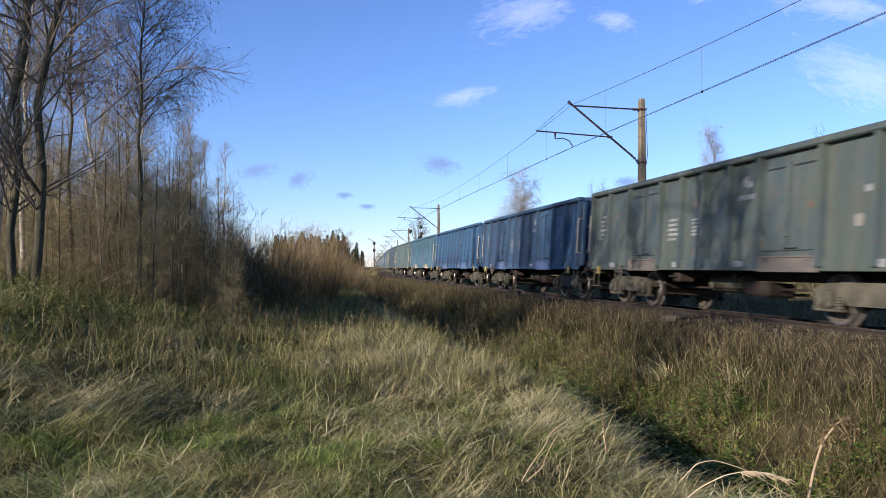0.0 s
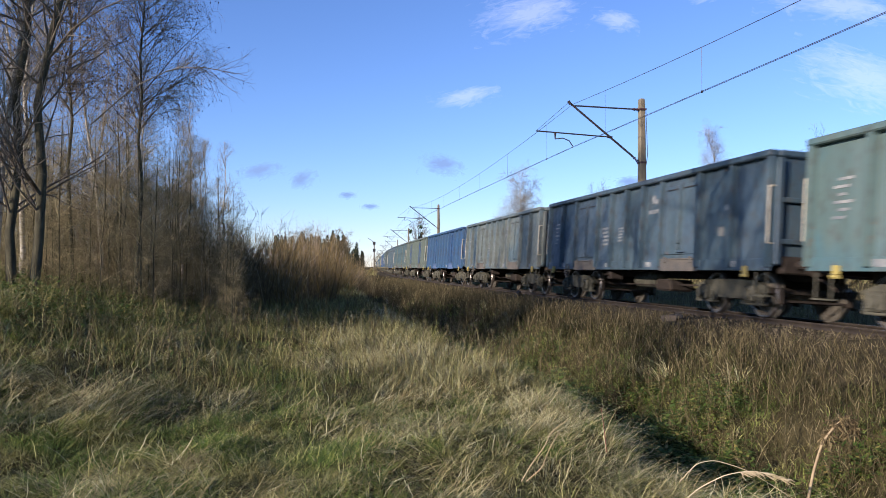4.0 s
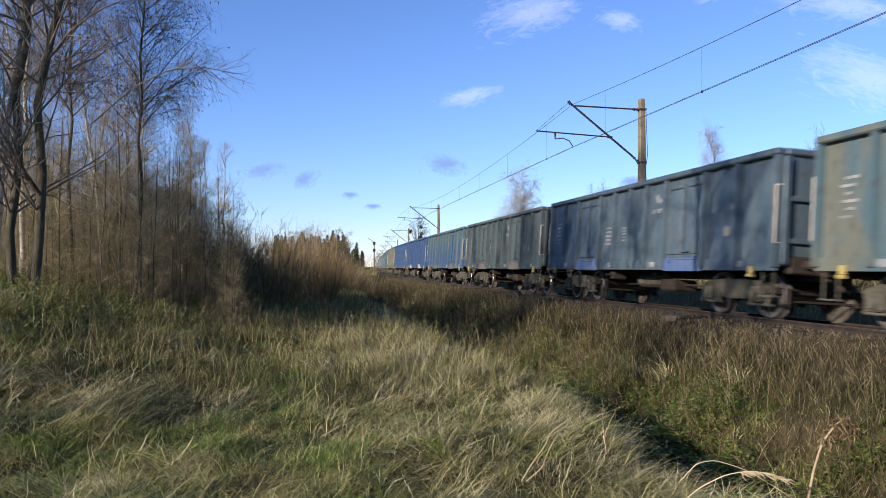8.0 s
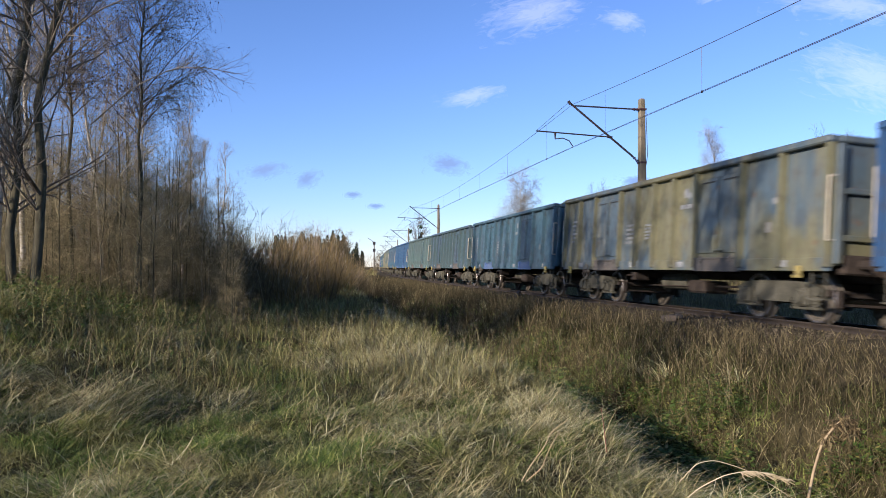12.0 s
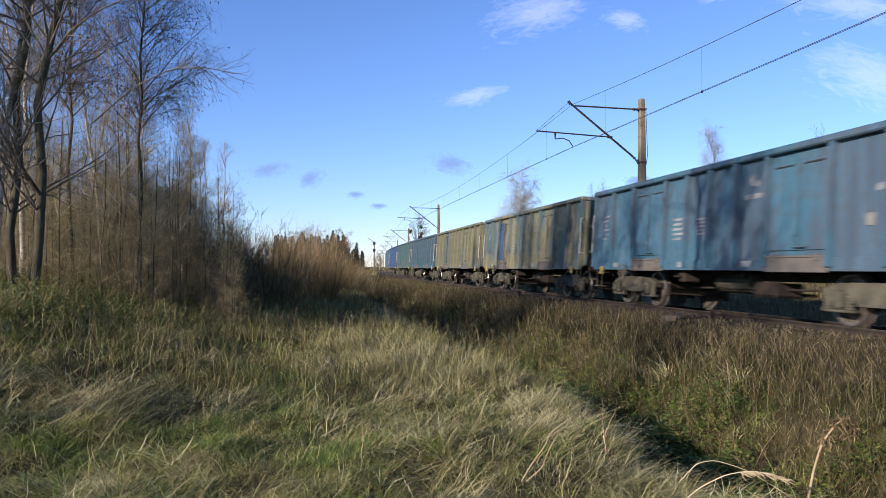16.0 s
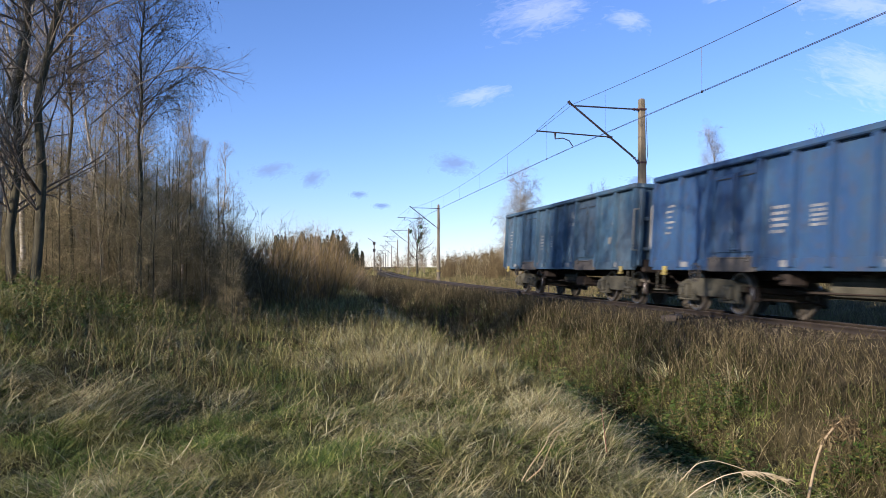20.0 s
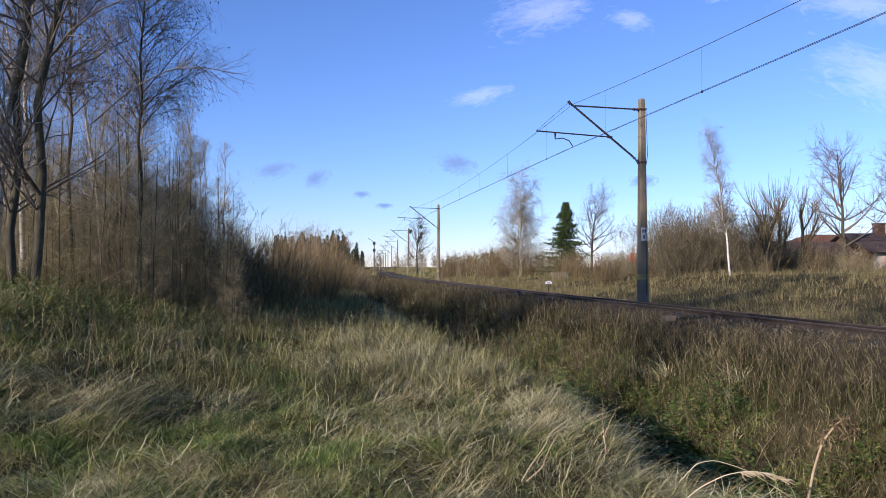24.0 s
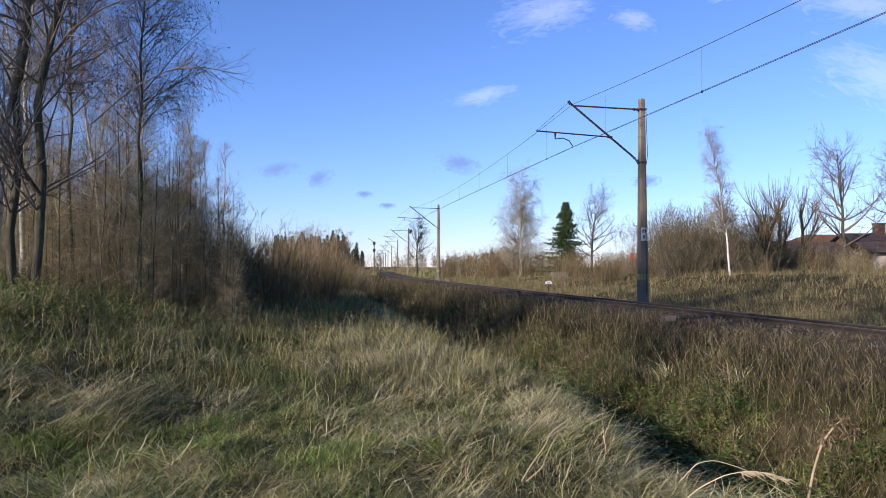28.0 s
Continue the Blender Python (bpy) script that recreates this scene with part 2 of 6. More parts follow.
def field_mat(name, stops, other, scale, lo, hi, rough=0.65, translucent=0.15):
    """Blade colours by island; another set takes over in patches, and a finer mottle dulls whole tufts."""
    m, n, l, b = mat(name, rough)
    b.inputs["Specular IOR Level"].default_value = 0.2
    g = n.new("ShaderNodeNewGeometry")
    f = ramp(n, l, noise_tex(n, l, scale, 4), [(lo, (0, 0, 0)), (hi, (1, 1, 1))])
    c = mixc(n, l, f, ramp(n, l, g.outputs["Random Per Island"], stops), ramp(n, l, g.outputs["Random Per Island"], other))
    tuft = ramp(n, l, noise_tex(n, l, 3.6, 2), [(0.34, (0.42, 0.42, 0.42)), (0.5, (0, 0, 0))])
    c = mixc(n, l, tuft, c, (0.05, 0.047, 0.018))
    l.new(c, b.inputs["Base Color"])
    t = n.new("ShaderNodeBsdfTranslucent")
    l.new(c, t.inputs[0])
    mx = n.new("ShaderNodeMixShader")
    mx.inputs[0].default_value = translucent
    l.new(b.outputs[0], mx.inputs[1])
    l.new(t.outputs[0], mx.inputs[2])
    l.new(mx.outputs[0], n["Material Output"].inputs[0])
    return m


DEAD = [(0.0, (0.0952, 0.0881, 0.0289)), (0.4, (0.231, 0.213, 0.0722)), (0.8, (0.448, 0.419, 0.153)), (1.0, (0.679, 0.66, 0.269))]
M_GREEN = field_mat("green_blades", [(0.0, (0.0476, 0.0881, 0.0125)), (0.45, (0.116, 0.191, 0.0289)), (0.78, (0.231, 0.294, 0.0577)), (1.0, (0.489, 0.499, 0.144))], DEAD, 1.1, 0.48, 0.62, translucent=0.2)
M_STRAW = field_mat("straw_blades", [(0.0, (0.142, 0.116, 0.0469)), (0.35, (0.368, 0.313, 0.135)), (0.75, (0.636, 0.568, 0.269)), (1.0, (0.78, 0.78, 0.493))], [(0.0, (0.0989, 0.0902, 0.0399)), (0.5, (0.282, 0.255, 0.117)), (1.0, (0.566, 0.524, 0.259))], 0.9, 0.45, 0.62)
M_PALESTRAW = island_mat("pale_straw", [(0.0, (0.408, 0.367, 0.135)), (0.6, (0.706, 0.676, 0.28)), (1.0, (0.78, 0.78, 0.442))], 0.6)
M_THATCH = field_mat("thatch_blades", [(0.0, (0.0408, 0.0471, 0.0115)), (0.5, (0.109, 0.11, 0.0289)), (1.0, (0.272, 0.257, 0.0818))], [(0.0, (0.0341, 0.0588, 0.00962)), (0.6, (0.0883, 0.133, 0.0212)), (1.0, (0.203, 0.22, 0.0529))], 0.8, 0.42, 0.58)
M_BROWN = field_mat("brown_blades", [(0.0, (0.068, 0.0632, 0.0192)), (0.4, (0.17, 0.159, 0.0529)), (0.8, (0.326, 0.308, 0.111)), (1.0, (0.543, 0.514, 0.202))], [(0.0, (0.0611, 0.0735, 0.0153)), (0.6, (0.137, 0.147, 0.0337)), (1.0, (0.272, 0.264, 0.0722))], 0.5, 0.5, 0.62, 0.75, 0.1)
# Embankment grass: tree shade is put into these near-black blades and darker patches.
M_BANK_SHADED = field_mat("bank_blades", [(0.0, (0.0206, 0.0215, 0.006)), (0.4, (0.0513, 0.0535, 0.0138)), (0.75, (0.0959, 0.0992, 0.0277)), (1.0, (0.206, 0.215, 0.0648))], [(0.0, (0.0137, 0.0147, 0.00461)), (0.6, (0.0342, 0.0362, 0.0102)), (1.0, (0.0747, 0.0778, 0.0207))], 0.45, 0.46, 0.6, 0.8, 0.1)
M_DEADWEED = island_mat("dead_weeds", [(0.0, (0.02, 0.017, 0.009)), (0.6, (0.05, 0.042, 0.02)), (1.0, (0.1, 0.085, 0.042))], 0.85)
M_MEADOW = island_mat("meadow_straw", [(0.0, (0.09, 0.075, 0.03)), (0.4, (0.19, 0.158, 0.07)), (0.75, (0.32, 0.27, 0.13)), (0.9, (0.1, 0.115, 0.03)), (1.0, (0.13, 0.15, 0.04))], 0.75, translucent=0.1)
M_WEED = island_mat("weed_stalks", [(0.0, (0.042, 0.034, 0.015)), (0.5, (0.09, 0.075, 0.034)), (0.85, (0.16, 0.132, 0.064)), (1.0, (0.32, 0.275, 0.15))], 0.8)
M_LEAF = island_mat("green_leaves", [(0.0, (0.04, 0.075, 0.014)), (0.55, (0.085, 0.135, 0.026)), (0.85, (0.19, 0.22, 0.045)), (1.0, (0.28, 0.22, 0.07))], 0.55, translucent=0.2)

# ---------------------------------------------------------------- ground
def spaced(knots):
    """Values that run through (start, end, step) stretches."""
    out = []
    for a, b, step in knots:
        out += list(np.linspace(a, b, max(1, int(round((b - a) / step))), endpoint=False))
    return np.array(out + [knots[-1][1]])


def build_ground():
    gx = spaced([(-2500, -400, 300), (-400, -60, 20), (-60, -20, 2.0), (-20, 16, 0.22), (16, 50, 1.0), (50, 400, 20), (400, 2500, 300)])
    gy = spaced([(-400, -40, 40), (-40, 2, 2.0), (2, 40, 0.22), (40, 120, 1.0), (120, 500, 15), (500, 4200, 300)])
    x, y = np.meshgrid(gx, gy)
    z = ground_z(x, y)
    v = np.stack([x, y, z], -1).reshape(-1, 3)
    nx, ny = len(gx), len(gy)
    i = (np.arange(ny - 1)[:, None] * nx + np.arange(nx - 1)[None, :])
    q = np.stack([i, i + 1, i + nx + 1, i + nx], -1).reshape(-1, 4)
    ob = link_mesh("ground", array_mesh("ground", v, q, smooth_shade=True), M_GROUND)
    tagged(ob, "uneven grassy ground with a ditch beside the embankment", "ground", kind="structure")


build_ground()


# Sheet added along the ditch bottom; its dark mud colour paints the shade there.
def build_shaded_mud():
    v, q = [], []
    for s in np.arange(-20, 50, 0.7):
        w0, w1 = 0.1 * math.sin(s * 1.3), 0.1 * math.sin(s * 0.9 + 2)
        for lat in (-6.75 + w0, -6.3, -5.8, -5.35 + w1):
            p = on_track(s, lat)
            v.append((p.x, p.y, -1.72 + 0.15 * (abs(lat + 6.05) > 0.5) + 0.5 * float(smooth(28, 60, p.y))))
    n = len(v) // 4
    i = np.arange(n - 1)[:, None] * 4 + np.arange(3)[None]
    ob = link_mesh("ditch_bed", array_mesh("ditch_bed", np.array(v), np.stack([i, i + 4, i + 5, i + 1], -1).reshape(-1, 4), smooth_shade=True), M_SHADED_MUD)
    tagged(ob, "near-black wet mud along the ditch bottom, its shade painted in", "ditch", kind="structure")


build_shaded_mud()


def ribbon(profile, s_list, cant=True):
    """Sweep a closed lat/z profile along the track."""
    v = []
    for s in s_list:
        for lat, z in profile:
            l2, z2 = lat, z
            if cant:
                l2 = lat * math.cos(CANT) + z * math.sin(CANT)
                z2 = -lat * math.sin(CANT) + z * math.cos(CANT) - 0.75 * math.sin(CANT)
            v.append(on_track(s, l2, z2))
    k = len(profile)
    n = len(s_list)
    i = np.arange(n - 1)[:, None] * k
    j = np.arange(k)[None, :]
    q = np.stack([i + j, i + k + j, i + k + (j + 1) % k, i + (j + 1) % k], -1).reshape(-1, 4)
    return np.array([tuple(p) for p in v]), q


S_TRACK = list(np.arange(-60, 120, 1.5)) + list(np.arange(120, 600, 8.0))


def build_track():
    bed_profile = [(-3.4, -0.75), (-2.9, -0.5), (-2.0, -0.2), (-1.4, -0.125), (1.4, -0.125), (2.0, -0.2), (2.9, -0.5), (3.4, -0.75)]
    v, q = ribbon(bed_profile, S_TRACK)
    bed = link_mesh("ballast_bed", array_mesh("ballast_bed", v, q), M_BED)
    tagged(bed, "dirty brown ballast bed under the rails", "track bed", kind="structure")
    rng = np.random.RandomState(7)
    # loose stones on the bed near the camera
    n = 9000
    s = -8 + 62 * rng.rand(n) ** 1.4
    lat = np.clip(rng.normal(-1.9, 0.7, n), -3.2, -0.2)
    half = n // 4
    lat[:half] = rng.uniform(-2.6, 2.6, half)
    zz = np.interp(lat, [p[0] for p in bed_profile], [p[1] for p in bed_profile])
    c = np.array([tuple(on_track(a, b * math.cos(CANT), -b * math.sin(CANT) + k - 0.75 * math.sin(CANT))) for a, b, k in zip(s, lat, zz)])
    octa = np.array([[1, 0, 0], [0, 1, 0], [-1, 0, 0], [0, -1, 0], [0, 0, 1], [0, 0, -1]], float)
    size = rng.uniform(0.018, 0.045, (n, 1, 1)) * rng.uniform(0.6, 1.3, (n, 1, 3))
    v = c[:, None, :] + (octa[None] + rng.normal(0, 0.18, (n, 6, 3))) * size
    t = np.array([[0, 1, 4], [1, 2, 4], [2, 3, 4], [3, 0, 4], [1, 0, 5], [2, 1, 5], [3, 2, 5], [0, 3, 5]])
    tris = (np.arange(n)[:, None, None] * 6 + t[None]).reshape(-1, 3)
    st = link_mesh("ballast_stones", array_mesh("ballast_stones", v.reshape(-1, 3), np.zeros((0, 4), int), tris), M_BALLAST, bed)
    tagged(st, kind="stuff")
    for side in (-0.75, 0.75):
        prof = [(side - 0.07, -0.172), (side - 0.07, -0.155), (side - 0.012, -0.13), (side - 0.012, -0.045), (side - 0.036, -0.035), (side - 0.036, -0.004), (side + 0.036, -0.004), (side + 0.036, -0.035), (side + 0.012, -0.045), (side + 0.012, -0.13), (side + 0.07, -0.155), (side + 0.07, -0.172)]
        v, q = ribbon(prof, S_TRACK)
        rail = link_mesh("rail", array_mesh("rail", v, q), M_RAIL)
        tagged(rail, "rusty steel running rail on concrete sleepers", "rail", "rails of the track", "structure")
        v, q = ribbon([(side - 0.034, -0.003), (side - 0.026, 0.0), (side + 0.026, 0.0), (side + 0.034, -0.003)], S_TRACK)
        link_mesh("rail_head", array_mesh("rail_head", v, q), M_RAILTOP, rail, "worn shiny rail head")
    bm = bmesh.new()
    box(bm, -0.13, 0.13, -1.3, 1.3, -0.2, 0, 0.025)
    first = part("sleeper", bm, M_SLEEPER, bed)
    first.matrix_basis = track_pose(-24, z=-0.178)
    for k in range(1, 150):
        again(first, track_pose(-24 + 0.62 * k, z=-0.178), bed)
    # rail clips on the near side
    bm = bmesh.new()
    box(bm, -0.06, 0.06, -0.03, 0.03, 0, 0.035, 0.01)
    rod(bm, (-0.04, 0.0, 0.03), (0.04, 0.0, 0.05), 0.012, None, 6)
    clip = part("rail_clip", bm, M_RAIL, bed)
    clip.matrix_basis = track_pose(-12, 0.86, -0.178)
    for k in range(1, 70):
        again(clip, track_pose(-12 + 0.62 * k, 0.86, -0.178), bed)


def track_pose(s, y=0.0, z=0.0, x=0.0, cant=True):
    """Pose on the track: local +X away along the line, +Y to the camera's side, z from the near rail head."""
    p, a = on_track(s), heading(s)
    m = Matrix.Translation(p) @ Matrix.Rotation(math.pi / 2 - a, 4, "Z")
    if cant:
        m = m @ Matrix.Translation((0, 0, -0.75 * math.sin(CANT))) @ Matrix.Rotation(CANT, 4, "X")
    return m @ Matrix.Translation((x, y, z))


build_track()
# ---------------------------------------------------------------- train
BODY_L, PITCH = 12.95, 14.04
LONG, LONG_L = 22, 14.3      # the one longer wagon
RIM_Z, SILL_Z = 3.25, 0.925


def wagon_paint(name, a, b_col, c_col, amount, rust, seed):
    """Weathered wagon paint: a main colour, patches of a second, dusty streaks and rust."""
    m, n, l, b = mat(name, 0.55)
    a, b_col, c_col = [tuple(0.62 * (0.88 * v * k + 0.12 * g) for v, g, k in zip(col, (0.12, 0.13, 0.11), (0.93, 0.99, 0.96))) for col in (a, b_col, c_col)]
    co = n.new("ShaderNodeTexCoord")
    mp = n.new("ShaderNodeMapping")
    mp.inputs["Location"].default_value = (seed * 7.3, seed * 3.1, seed * 1.7)
    l.new(co.outputs["Object"], mp.inputs[0])

    def nz(scale, detail, stretch=(1, 1, 1)):
        m2 = n.new("ShaderNodeMapping")
        m2.inputs["Scale"].default_value = stretch
        l.new(mp.outputs[0], m2.inputs[0])
        t = n.new("ShaderNodeTexNoise")
        t.inputs["Scale"].default_value, t.inputs["Detail"].default_value = scale, detail
        l.new(m2.outputs[0], t.inputs[0])
        return t.outputs["Fac"]
    lo = 0.62 - 0.3 * amount
    col = mixc(n, l, ramp(n, l, nz(0.55, 4, (1, 1, 0.55)), [(lo, (0, 0, 0)), (lo + 0.07, (1, 1, 1))]), a, b_col)
    streak = nz(2.6, 5, (1.6, 1, 0.16))
    col = mixc(n, l, ramp(n, l, streak, [(0.46, (0, 0, 0)), (0.75, (0.75, 0.75, 0.75))]), col, c_col)
    grime = nz(7.0, 6, (1, 1, 0.6))
    col = mixc(n, l, ramp(n, l, grime, [(0.5, (0, 0, 0)), (0.74, (0.55, 0.55, 0.55))]), col, (0.05, 0.043, 0.034))
    rs = nz(3.2, 8)
    col = mixc(n, l, ramp(n, l, rs, [(0.70 - 0.09 * rust, (0, 0, 0)), (0.80 - 0.09 * rust, (0.85, 0.85, 0.85))]), col, (0.12, 0.068, 0.036))
    l.new(col, b.inputs["Base Color"])
    l.new(ramp(n, l, grime, [(0.3, (0.45, 0.45, 0.45)), (0.7, (0.8, 0.8, 0.8))]), b.inputs["Roughness"])
    bumped(n, l, b, nz(1.1, 3), 0.35, 0.05)
    return m


BLUE, DBLUE, STEEL = (0.022, 0.09, 0.25), (0.02, 0.06, 0.15), (0.07, 0.12, 0.18)
# main colour, patch colour, streak colour, patch amount, rust; from the last wagon forward
LOOKS = [
    ("weathered blue", (0.05, 0.14, 0.24), STEEL, (0.12, 0.2, 0.27), 0.4, 0.3), ("blue", BLUE, (0.03, 0.085, 0.203), (0.0675, 0.16, 0.257), 0.4, 0.1),
    ("dull teal", (0.05, 0.15, 0.165), (0.09, 0.15, 0.15), (0.12, 0.2, 0.19), 0.45, 0.3), ("slate blue", (0.045, 0.13, 0.164), STEEL, (0.13, 0.2, 0.27), 0.5, 0.3),
    ("khaki with blue patches", (0.22, 0.21, 0.11), (0.09, 0.13, 0.16), (0.27, 0.25, 0.14), 0.3, 0.4), ("sand and blue patched", (0.27, 0.25, 0.14), (0.0525, 0.15, 0.203), (0.33, 0.29, 0.17), 0.3, 0.5),
    ("dusty blue", (0.0525, 0.17, 0.257), STEEL, (0.13, 0.22, 0.32), 0.4, 0.2), ("bright blue", (0.0263, 0.12, 0.281), BLUE, (0.06, 0.18, 0.296), 0.4, 0.1),
    ("pale teal", (0.12, 0.21, 0.2), (0.09, 0.16, 0.17), (0.18, 0.24, 0.22), 0.5, 0.4), ("dark teal", (0.06, 0.12, 0.13), STEEL, (0.12, 0.17, 0.18), 0.5, 0.3),
    ("steel blue", (0.045, 0.13, 0.179), (0.06, 0.11, 0.15), (0.12, 0.2, 0.28), 0.5, 0.2), ("yellowed olive and blue", (0.21, 0.195, 0.1), (0.1, 0.15, 0.19), (0.32, 0.28, 0.16), 0.5, 0.5),
    ("clean blue", (0.0263, 0.11, 0.273), BLUE, (0.0525, 0.16, 0.296), 0.3, 0.05), ("deep blue", (0.0263, 0.095, 0.25), DBLUE, (0.0525, 0.14, 0.265), 0.3, 0.1),
    ("dull teal and blue patched", (0.08, 0.16, 0.17), (0.035, 0.11, 0.25), (0.23, 0.22, 0.12), 0.45, 0.3), ("dark grey-teal", (0.065, 0.1, 0.1), (0.05, 0.075, 0.08), (0.11, 0.14, 0.13), 0.5, 0.4),
    ("dull slate blue", (0.085, 0.14, 0.18), STEEL, (0.17, 0.21, 0.23), 0.5, 0.2), ("khaki and dull teal patched", (0.085, 0.16, 0.19), (0.18, 0.19, 0.14), (0.22, 0.24, 0.2), 0.55, 0.4),
    ("olive green", (0.15, 0.16, 0.11), (0.16, 0.21, 0.18), (0.22, 0.23, 0.18), 0.5, 0.4), ("vivid blue", (0.0263, 0.105, 0.257), BLUE, (0.06, 0.16, 0.281), 0.3, 0.05),
    ("greyed teal", (0.17, 0.2, 0.19), (0.1, 0.16, 0.2), (0.25, 0.26, 0.23), 0.5, 0.5), ("dark slate", (0.06, 0.11, 0.15), STEEL, (0.12, 0.17, 0.2), 0.5, 0.3),
    ("faded teal", (0.1, 0.2, 0.23), (0.13, 0.2, 0.19), (0.2, 0.27, 0.27), 0.5, 0.4), ("pale blue", (0.075, 0.22, 0.312), (0.06, 0.17, 0.234), (0.17, 0.27, 0.4), 0.4, 0.2),
    ("blue", (0.0338, 0.13, 0.273), DBLUE, (0.0675, 0.18, 0.296), 0.3, 0.1), ("dark blue", (0.03, 0.1, 0.211), DBLUE, (0.0675, 0.15, 0.211), 0.4, 0.2),
    ("dark grey-green rusty", (0.085, 0.115, 0.095), (0.07, 0.105, 0.11), (0.17, 0.175, 0.13), 0.5, 0.6),
]
RIBS = (-6.43, -5.15, -3.85, -2.05, -1.0, 0.0, 1.0, 2.05, 3.85, 5.15, 6.43)
DOORS = ((-3.85, -2.05), (2.05, 3.85))


def build_bogie(parent):
    b = new("bogie")
    b.parent = parent
    for y in (1.0, -1.0):
        bm = bmesh.new()
        # bowed side frame: thick at the middle, stepped up over the axle boxes
        prof = [(-1.32, 0.62), (-0.95, 0.74), (-0.5, 0.76), (0.5, 0.76), (0.95, 0.74), (1.32, 0.62), (1.25, 0.5), (0.62, 0.56), (0.42, 0.36), (-0.42, 0.36), (-0.62, 0.56), (-1.25, 0.5)]
        lo = [bm.verts.new((px, y - 0.07, pz)) for px, pz in prof]
        hi = [bm.verts.new((px, y + 0.07, pz)) for px, pz in prof]
        bm.faces.new(lo)
        bm.faces.new(hi[::-1])
        for k in range(len(prof)):
            bm.faces.new((lo[k], lo[(k + 1) % len(prof)], hi[(k + 1) % len(prof)], hi[k]))
        bmesh.ops.recalc_face_normals(bm, faces=bm.faces)
        part("side_frame", bm, M_BOGIE, b)
        for x in (-0.9, 0.9):
            bm = bmesh.new()
            box(bm, x - 0.17, x + 0.17, y - 0.02, y + 0.2 * (1 if y > 0 else -1), 0.3, 0.63, 0.04)
            rod(bm, (x, y, 0.46), (x, y + 0.25 * (1 if y > 0 else -1), 0.46), 0.11, None, 10)
            box(bm, x - 0.34, x + 0.34, y - 0.05, y + 0.12 * (1 if y > 0 else -1), 0.24, 0.3, 0.015)
            part("axle_box", bm, M_BOGIE, b)
            for dx in (-0.27, 0.27):
                bm = bmesh.new()
                for k in range(5):
                    rod(bm, (x + dx, y * 1.05, 0.3 + 0.05 * k), (x + dx, y * 1.05, 0.33 + 0.05 * k), 0.085 if k % 2 == 0 else 0.08, None, 9)
                    rod(bm, (x + dx, y * 1.05, 0.325 + 0.05 * k), (x + dx, y * 1.05, 0.352 + 0.05 * k), 0.058, None, 7)
                part("spring", bm, M_BOGIE, b)
    bm = bmesh.new()
    box(bm, -0.3, 0.3, -0.95, 0.95, 0.45, 0.8, 0.03)
    for x in (-1.28, 1.28):
        box(bm, x - 0.05, x + 0.05, -0.95, 0.95, 0.5, 0.62, 0.01)
    part("bolster", bm, M_UNDER, b)
    for x in (-0.36, 0.36, -1.4, 1.4):
        bm = bmesh.new()
        for y in (0.75, -0.75):
            box(bm, x - 0.06, x + 0.06, y - 0.05, y + 0.05, 0.3, 0.62, 0.02)
        rod(bm, (x, -0.8, 0.36), (x, 0.8, 0.36), 0.03, None, 6)
        part("brake_shoe", bm, M_UNDER, b)
    # wheelset: turned profile with web, rim, flange and polished tread
    for x in (-0.9, 0.9):
        w = new("wheelset")
        w.parent = b
        w.location = (x, 0, 0.46)
        bm = bmesh.new()
        rod(bm, (0, -0.95, 0), (0, 0.95, 0), 0.08, None, 8)
        part("axle", bm, M_WHEEL, w)
        for sgn in (1, -1):
            bm = bmesh.new()
            prof = [(0.15, 0.62), (0.15, 0.82), (0.19, 0.8), (0.36, 0.74), (0.385, 0.82), (0.45, 0.825), (0.458, 0.815), (0.46, 0.72), (0.49, 0.7), (0.49, 0.685), (0.385, 0.685), (0.36, 0.7), (0.19, 0.68)]
            k = 24
            rings = [[bm.verts.new((r * math.cos(i * 2 * math.pi / k), sgn * yy, r * math.sin(i * 2 * math.pi / k))) for i in range(k)] for r, yy in prof]
            for q in range(len(prof)):
                r0, r1 = rings[q], rings[(q + 1) % len(prof)]
                for i in range(k):
                    bm.faces.new((r0[i], r0[(i + 1) % k], r1[(i + 1) % k], r1[i]))
            for i in range(4):
                a = i * math.pi / 2
                rod(bm, (0.27 * math.cos(a), sgn * 0.74, 0.27 * math.sin(a)), (0.27 * math.cos(a), sgn * 0.79, 0.27 * math.sin(a)), 0.045, None, 8)
            bmesh.ops.recalc_face_normals(bm, faces=bm.faces)
            part("wheel", bm, M_WHEEL, w)
            bm = bmesh.new()
            rr = [[bm.verts.new((r * math.cos(i * 2 * math.pi / k), sgn * yy, r * math.sin(i * 2 * math.pi / k))) for i in range(k)] for r, yy in ((0.463, 0.72), (0.461, 0.815), (0.452, 0.829), (0.42, 0.829))]
            for q in range(3):
                for i in range(k):
                    bm.faces.new((rr[q][i], rr[q][(i + 1) % k], rr[q + 1][(i + 1) % k], rr[q + 1][i]))
            part("tread", bm, M_TREAD, w, "polished wheel tread")
    return b


